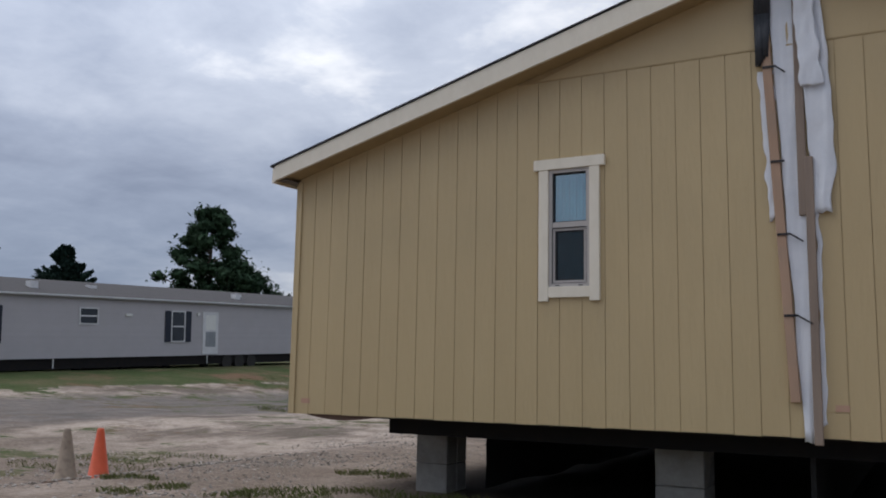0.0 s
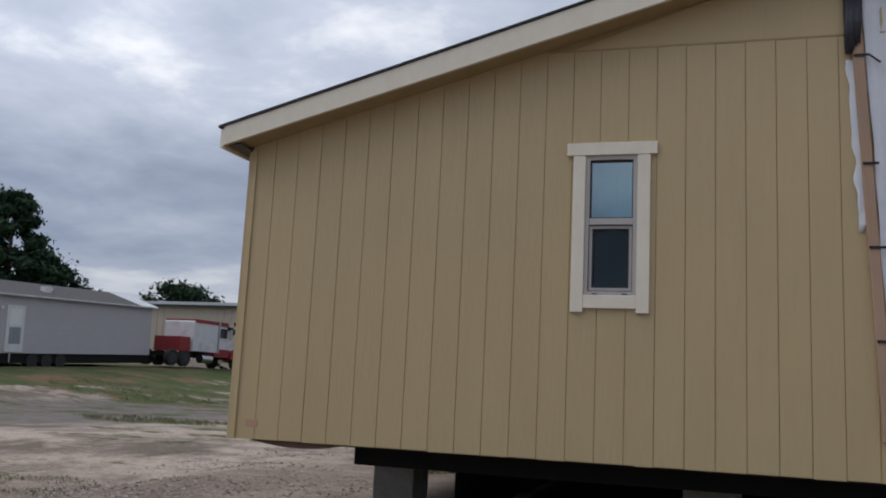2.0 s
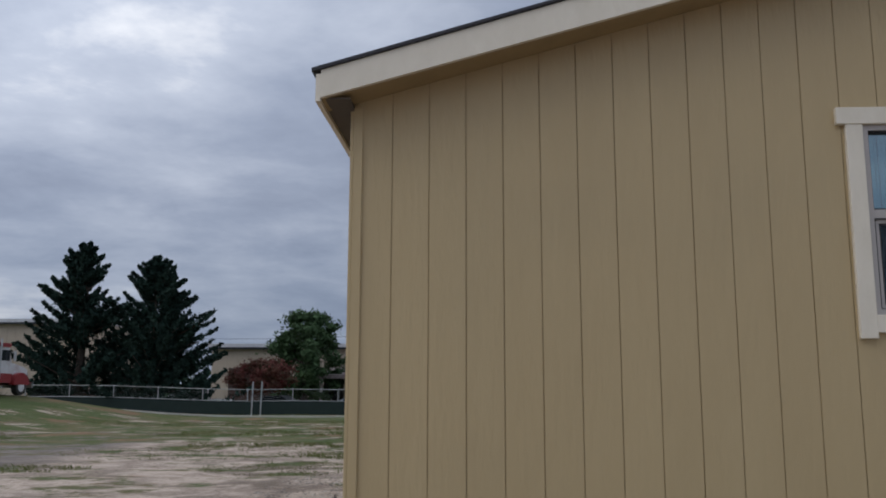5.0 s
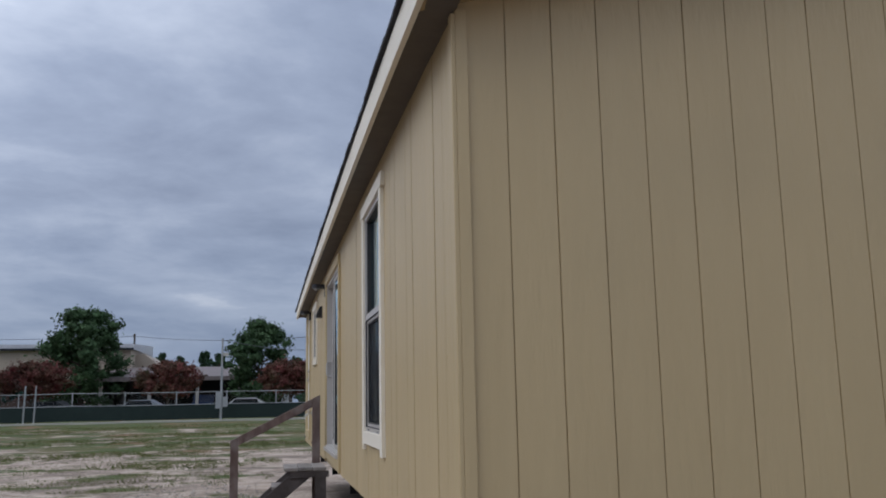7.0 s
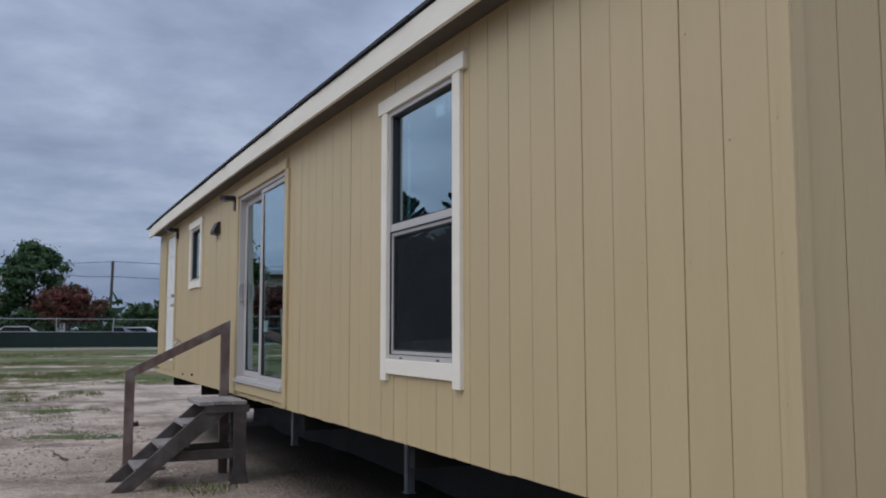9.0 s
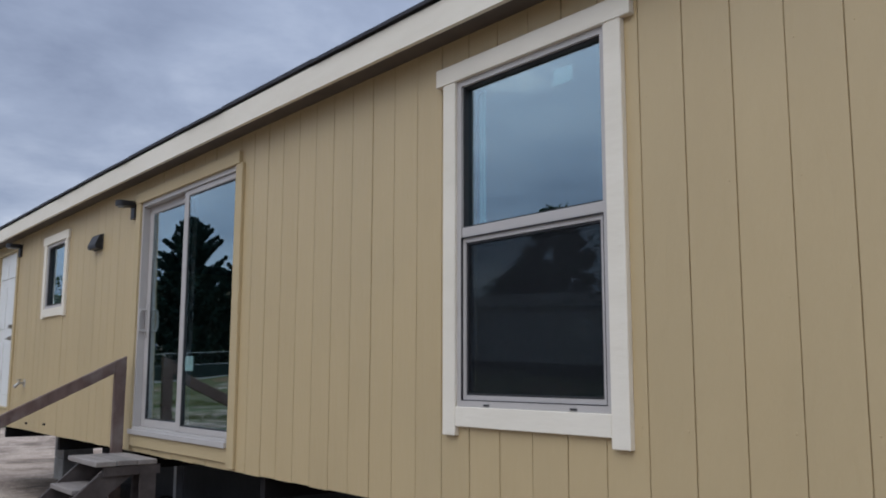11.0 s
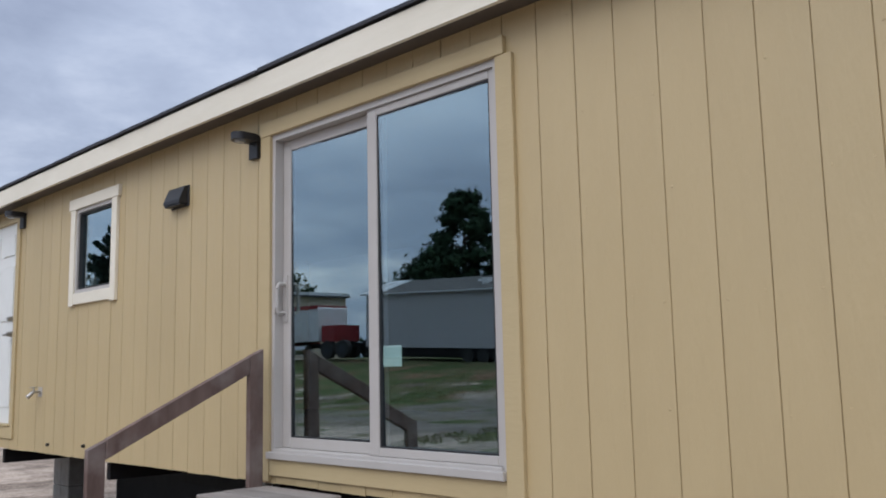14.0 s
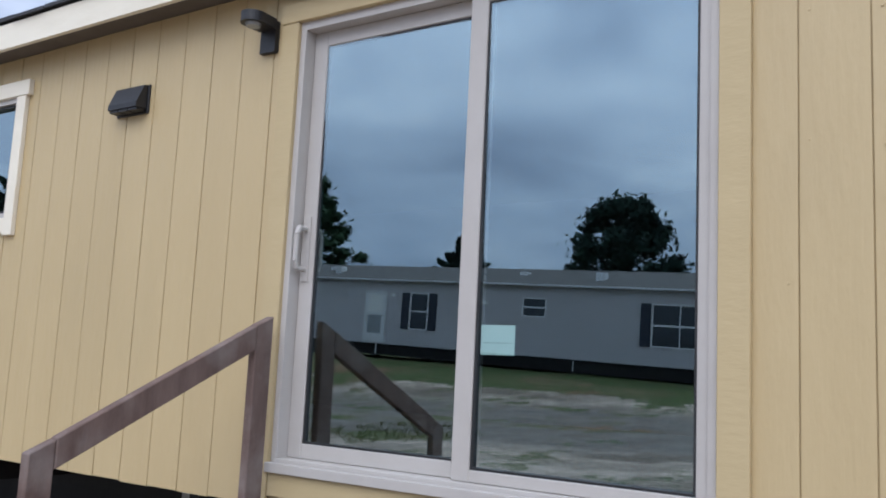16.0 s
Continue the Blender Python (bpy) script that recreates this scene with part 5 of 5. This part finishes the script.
# ---- trees ----
def tree(name, label, x, y, h, r, form, leaf, n, size, seed, bare=0.12, category="tree"):
    rs = np.random.RandomState(seed)
    g = ground_z(x, y)
    t = empty(name, label, category, at=(x, y, g))
    bm = bmesh.new()
    bend = Vector((rs.uniform(-0.3, 0.3), rs.uniform(-0.3, 0.3), h * (0.9 if form != "round" else 0.55)))
    r0 = 0.028 * h + 0.05
    rod(bm, (0, 0, -0.1), bend * 0.5, r0, r0 * 0.65, 8)
    rod(bm, bend * 0.5, bend, r0 * 0.65, r0 * 0.15, 8)
    part("trunk", bm, BARK, t)
    m = {"pine": 100, "cone": 190, "round": 120, "shrub": 70}[form]
    cl, rad = [], []
    for k in range(m):
        f = (k + rs.rand()) / m
        a = rs.uniform(0, 2 * math.pi)
        if form == "cone":
            z = h * (bare + (1 - bare) * f)
            prof = r * (1 - f) ** 0.62 * (0.75 + 0.4 * rs.rand()) + 0.12
            d = prof * (0.45 + 0.55 * rs.rand())
            cr = 0.20 * r * (1.05 - 0.75 * f)
        elif form == "pine":
            z = h * (0.30 + 0.70 * f)
            prof = r * (0.55 + 0.45 * math.sin(3.1 * min(1, f * 1.05 + 0.05)) + 0.25 * (rs.rand() - 0.5)) * (1 - 0.62 * f ** 2.2)
            d = prof * (0.25 + 0.75 * rs.rand() ** 0.6)
            cr = r * rs.uniform(0.12, 0.22)
        else:
            z = h * (bare + (1 - bare) * f)
            prof = r * math.sin(math.pi * min(0.98, 0.12 + 0.84 * f)) ** 0.6 * (0.82 + 0.3 * rs.rand())
            d = prof * rs.rand() ** 0.45
            cr = r * rs.uniform(0.16, 0.30)
        cl.append((d * math.cos(a), d * math.sin(a), min(z, h - cr * 0.3)))
        rad.append(cr)
    bm = bmesh.new()
    for k in range(0, m, 3):
        c = Vector(cl[k])
        zb = max(0.12 * h, c.z - 0.35 * math.hypot(c.x, c.y) - 0.2)
        rod(bm, (bend.x * zb / h, bend.y * zb / h, min(zb, bend.z)), c, r0 * 0.26, r0 * 0.06, 5)
    part("limbs", bm, BARK, t)
    cl, rad = np.array(cl), np.array(rad)
    n = int(n * 1.7)
    size *= 0.86
    idx = rs.randint(0, m, n)
    dirs = rs.normal(size=(n, 3))
    dirs /= np.linalg.norm(dirs, axis=1, keepdims=True)
    pos = cl[idx] + dirs * (rad[idx] * np.abs(rs.normal(0.55, 0.38, n)))[:, None] * np.array([1, 1, 0.72])
    if form == "cone":
        along = 0.30 + 0.95 * rs.rand(n) ** 0.75
        tip = cl[idx] * np.array([1, 1, 0]) * along[:, None]
        tip[:, 2] = cl[idx][:, 2] + rad[idx] * (1.35 * along ** 2 - 0.6)
        pos = tip + dirs * (rad[idx] * np.clip(1.25 - along, 0.08, 1) * np.abs(rs.normal(0.6, 0.35, n)))[:, None]
        pos[:, 2] -= 0.25 * np.hypot(pos[:, 0], pos[:, 1]) * 0.4
    u = rs.normal(size=(n, 3))
    u /= np.linalg.norm(u, axis=1, keepdims=True)
    v = np.cross(u, dirs)
    s = size * (0.6 + 0.8 * rs.rand(n))[:, None]
    tri = np.stack([pos - u * s, pos + u * s * 0.9 + v * s * 0.25, pos + v * s * 0.95, pos - u * s * 0.15 - v * s * 0.7], 1).reshape(-1, 3)
    tri[:, 2] = np.maximum(tri[:, 2], 0.15)
    me = bpy.data.meshes.new("crown")
    me.from_pydata(tri.tolist(), [], [(4 * i, 4 * i + 1, 4 * i + 2, 4 * i + 3) for i in range(n)])
    me.materials.append(leaf)
    ob = new("crown", me)
    ob.parent = t
    return t


tree("pine_tree", "tall dark pine tree with uneven clumps behind the grey home", -53.9, 55, 15.2, 4.5, "pine", LEAF_PINE, 11000, 0.30, 1)
tree("oak_tree", "rounded dark green tree beside the pine", -51.3, 55.5, 10.2, 4.6, "round", LEAF_PINE, 9000, 0.28, 2, 0.15)
tree("small_tree", "small dark green tree behind the roof", -46.3, 56, 7.3, 1.9, "round", LEAF_PINE, 3500, 0.22, 3, 0.15)
tree("cedar_tree", "dark cedar tree behind the grey home", -54.9, 40, 8.7, 3.4, "cone", LEAF_CEDAR, 9000, 0.26, 4)
tree("cedar_tree", "broad dark cedar tree behind the grey home", -58.0, 41, 6.6, 2.6, "round", LEAF_CEDAR, 6000, 0.26, 5)
tree("cedar_tree", "wide dark tree behind the grey home", -46.0, 23.7, 9.6, 3.5, "round", LEAF_CEDAR, 9000, 0.28, 6)
tree("cedar_tree", "tall dark cedar tree behind the fence", -23.9, 60.5, 11.2, 6.0, "cone", LEAF_CEDAR, 16000, 0.24, 7, 0.05)
tree("cedar_tree", "tall dense cedar tree behind the fence", -29.8, 61, 12.4, 5.6, "cone", LEAF_CEDAR, 16000, 0.24, 8, 0.05)
tree("oak_tree", "round green tree beside the workshop", -15.8, 76.5, 8.9, 3.6, "round", LEAF_OAK, 13000, 0.22, 9, 0.1)
tree("oak_tree", "round green tree behind the carport", -1.2, 75, 7.9, 2.9, "round", LEAF_OAK, 11000, 0.20, 10, 0.1)
tree("far_oak", "broad far tree behind the warehouse", -74, 112, 14.2, 7.5, "round", LEAF_PINE, 8000, 0.4, 11, 0.15)
for k, (x, h, r) in enumerate(((-17.3, 4.1, 2.7), (-7.7, 4.05, 2.5), (1.2, 4.0, 2.4))):
    tree("crape_myrtle", "flowering reddish crape myrtle behind the fence", x, 66, h, r, "shrub", LEAF_RED, 6500, 0.14, 20 + k, 0.46)
for k, (x, h, r) in enumerate(((-17.6, 9.2, 2.2), (-14.6, 8.6, 2.0), (-10.6, 9.4, 2.3), (-8.2, 9.0, 2.0))):
    tree("far_pine", "small far pine tree on the skyline", x, 150, h, r, "pine", LEAF_PINE, 2200, 0.3, 30 + k)
tree("small_tree", "small green shrub beyond the fence", 3.6, 72, 3.4, 1.2, "round", LEAF_OAK, 2500, 0.16, 40, 0.1, "shrub")
tree("small_tree", "brown-green shrub far beyond the fence", 8.6, 90, 3.6, 2.2, "round", LEAF_OAK, 3000, 0.22, 41, 0.05, "shrub")
tree("small_tree", "low green trees far beyond the fence", 13.0, 95, 4.4, 3.2, "round", LEAF_OAK, 4000, 0.25, 42, 0.05, "shrub")


# ---- far woods, grass, gravel ----
def far_woods():
    rs = np.random.RandomState(77)
    pos = []
    for k in range(330):
        a = 2 * math.pi * k / 330 + rs.uniform(-0.01, 0.01)
        d = rs.uniform(210, 260)
        h, r = rs.uniform(5, 9.5), rs.uniform(3, 6)
        for _ in range(45):
            v = rs.normal(size=3)
            v /= np.linalg.norm(v)
            pos.append((d * math.sin(a) + v[0] * r, d * math.cos(a) + v[1] * r, abs(h * 0.5 + v[2] * h * 0.5)))
    pos = np.array(pos)
    n = len(pos)
    u, v = rs.normal(size=(n, 3)), rs.normal(size=(n, 3))
    tri = np.stack([pos - u * 1.0, pos + u * 0.9, pos + v * 1.1], 1).reshape(-1, 3)
    me = bpy.data.meshes.new("far_woods")
    me.from_pydata(tri.tolist(), [], [(3 * i, 3 * i + 1, 3 * i + 2) for i in range(n)])
    me.materials.append(LEAF_PINE)
    tagged(new("far_woods", me), "dark low woods on the horizon", "woods", kind="stuff")


far_woods()


def grass(name, label, spots, blades, seed, height):
    rs = np.random.RandomState(seed)
    v, f = [], []
    for x, y, rx, ry, share in spots:
        for _ in range(int(blades * share)):
            a, d = rs.uniform(0, 2 * math.pi), math.sqrt(rs.rand())
            px, py = x + rx * d * math.cos(a), y + ry * d * math.sin(a)
            if noise.noise((px * 1.7, py * 1.7, seed)) < -0.05:
                continue
            g = ground_z(px, py) - 0.005
            h = height * rs.uniform(0.35, 1.0)
            w, b = rs.uniform(0.003, 0.007), rs.uniform(0, 2 * math.pi)
            lx, ly = rs.normal(0, 0.45 * h, 2)
            k = len(v)
            v += [(px - w * math.cos(b), py - w * math.sin(b), g), (px + w * math.cos(b), py + w * math.sin(b), g), (px + lx * 0.4 + w * 0.6, py + ly * 0.4, g + h * 0.6), (px + lx, py + ly, g + h)]
            f += [(k, k + 1, k + 2), (k, k + 2, k + 3)]
    me = bpy.data.meshes.new(name)
    me.from_pydata(v, [], f)
    me.materials.append(GRASS)
    tagged(new(name, me), label, "grass", kind="stuff")


grass("grass", "thin green grass in patches on the gravel lot", [(1.4, 0.1, 2.0, 0.9, 0.22), (3.6, 0.0, 1.6, 0.8, 0.12), (-0.9, -0.1, 0.7, 0.35, 0.03), (-0.3, 1.9, 0.5, 0.3, 0.02), (-4.8, 2.5, 1.6, 1.5, 0.07), (-0.5, 6.5, 0.35, 0.3, 0.008), (-2.2, 0.2, 0.35, 0.25, 0.02), (-1.4, -0.6, 0.3, 0.2, 0.01), (-3.0, 15, 2.5, 2.0, 0.12), (-7, 20, 4, 3, 0.16), (-2, 24, 4, 3, 0.16)], 34000, 5, 0.065)
grass("field_grass", "tufts of olive grass across the far lot", [(-2.5, 19, 2.2, 1.2, 0.08), (-5.5, 23, 3, 1.2, 0.1), (-1.5, 27, 3, 1.4, 0.1), (-8, 30, 5, 2, 0.14), (-3, 34, 4, 1.6, 0.1), (-13, 38, 6, 2.5, 0.14), (-5, 42, 8, 2.5, 0.18), (-19, 26, 4, 3, 0.1), (-10, 14, 2.5, 1.2, 0.06)], 42000, 8, 0.11)


def gravel():
    rs = np.random.RandomState(12)
    v, f = [], []
    for x0, x1, y0, y1, n, s in ((-4.2, -0.3, -1.5, 9.0, 5200, 0.014), (-6.5, -0.3, -2.5, 4.0, 3600, 0.017), (-3, -0.3, 9, 14, 1200, 0.018)):
        for _ in range(n):
            x, y = rs.uniform(x0, x1), rs.uniform(y0, y1)
            if noise.noise((x * 0.8, y * 0.8, 4.0)) + rs.uniform(-0.3, 0.3) < 0:
                continue
            r = s * rs.uniform(0.4, 1.6)
            g, k = ground_z(x, y), len(v)
            a = rs.uniform(0, 6.28)
            ring4 = [(x + r * rs.uniform(0.7, 1.3) * math.cos(a + i * 1.257), y + r * rs.uniform(0.7, 1.3) * math.sin(a + i * 1.257), g + r * rs.uniform(0.1, 0.4)) for i in range(5)]
            v += ring4 + [(x, y, g + r * rs.uniform(0.6, 0.9)), (x, y, g - r * 0.3)]
            for i in range(5):
                f += [(k + i, k + (i + 1) % 5, k + 5), (k + (i + 1) % 5, k + i, k + 6)]
    me = bpy.data.meshes.new("gravel")
    me.from_pydata(v, [], f)
    me.materials.append(PEBBLE)
    tagged(new("gravel", me), "loose pale gravel stones on the lot", "gravel", kind="stuff")


gravel()


# ---- siding planks, piece by piece ----
def planks(wall, axis, length, holes, gable, first, pitch):
    start = 0.0 if gable else END
    a = start
    b = first
    rs = random.Random(9)
    while a < length - 0.01:
        b = min(b, length)
        bm = bmesh.new()
        lo, hi = a + GAP / 2, b - GAP / 2
        if a == start:
            lo = start
        proud = 0.002 + rs.uniform(-0.0012, 0.0012)
        for p, q, z0, z1 in spans(lo, hi, 0, holes):
            tops = [(p, q, z0, z1)]
            if gable and z1 is None and roof_under((p + q) / 2) > 3.62:
                tops = [(p, q, z0, 3.594)]
            for p1, q1, c, d in tops:
                zp = d if d else (roof_under(p1) if gable else EAVE + 0.018 + bow(p1))
                zq = d if d else (roof_under(q1) if gable else EAVE + 0.018 + bow(q1))
                low = c - (rs.uniform(-0.002, 0.004) if c == BOT else 0)
                pts = [(p1, low), (q1, low), (q1, zq), (p1, zp)]
                off = END if gable else 0.0
                prism(bm, pts, "y" if axis == "x" else "x", off - proud, off + 0.0043)
        part("plank", bm, SIDING, wall)
        a, b = b, b + pitch


planks(wall_end, "x", WIDE, [WIN1], True, 0.0095, 0.1905)
planks(wall_long, "y", LEN, [WIN2, WIN3, SLIDER, DOOR], False, 0.156, 0.199)
bm = bmesh.new()
box(bm, -0.020, -0.0035, END - 0.016, END + 0.035, BOT - 0.004, EAVE + 0.01, 0.002)
box(bm, -0.003, 0.045, END - 0.016, END - 0.0035, BOT - 0.004, EAVE + 0.03, 0.002)
tagged(part("trim_corner", bm, SIDING), "tan painted corner board where the walls meet", "trim", kind="structure")
bm = bmesh.new()
prism(bm, [(2.47, 3.604), (WIDE - 2.47, 3.604), (R, roof_under(R))], "y", END - 0.004, END + 0.0043)
part("gable_panel", bm, SIDING, wall_end)

# nail heads driven into the long wall's planks
bm = bmesh.new()
rod(bm, (0, 0, 0), (-0.0016, 0, 0), 0.0045, 0.0035, 8)
first_nail = part("nail_head", bm, SIDING, wall_long)
rs = random.Random(31)
spots = [(0.156 + 0.199 * k + rs.choice((-0.03, 0.03)), z + rs.uniform(-0.03, 0.03)) for k in range(62) for z in (0.82, 1.22, 1.63, 2.04, 2.45, 2.85) if rs.random() < 0.72]
spots = [(y, z) for y, z in spots if not any(h[0] - 0.11 < y < h[1] + 0.11 and h[2] - 0.14 < z < h[3] + 0.10 for h in (WIN2, WIN3, SLIDER, DOOR))]
for k, (y, z) in enumerate(spots):
    nail = first_nail if k == 0 else new("nail_head", first_nail.data)
    nail.parent = wall_long
    nail.location = (-0.0028, y, z)
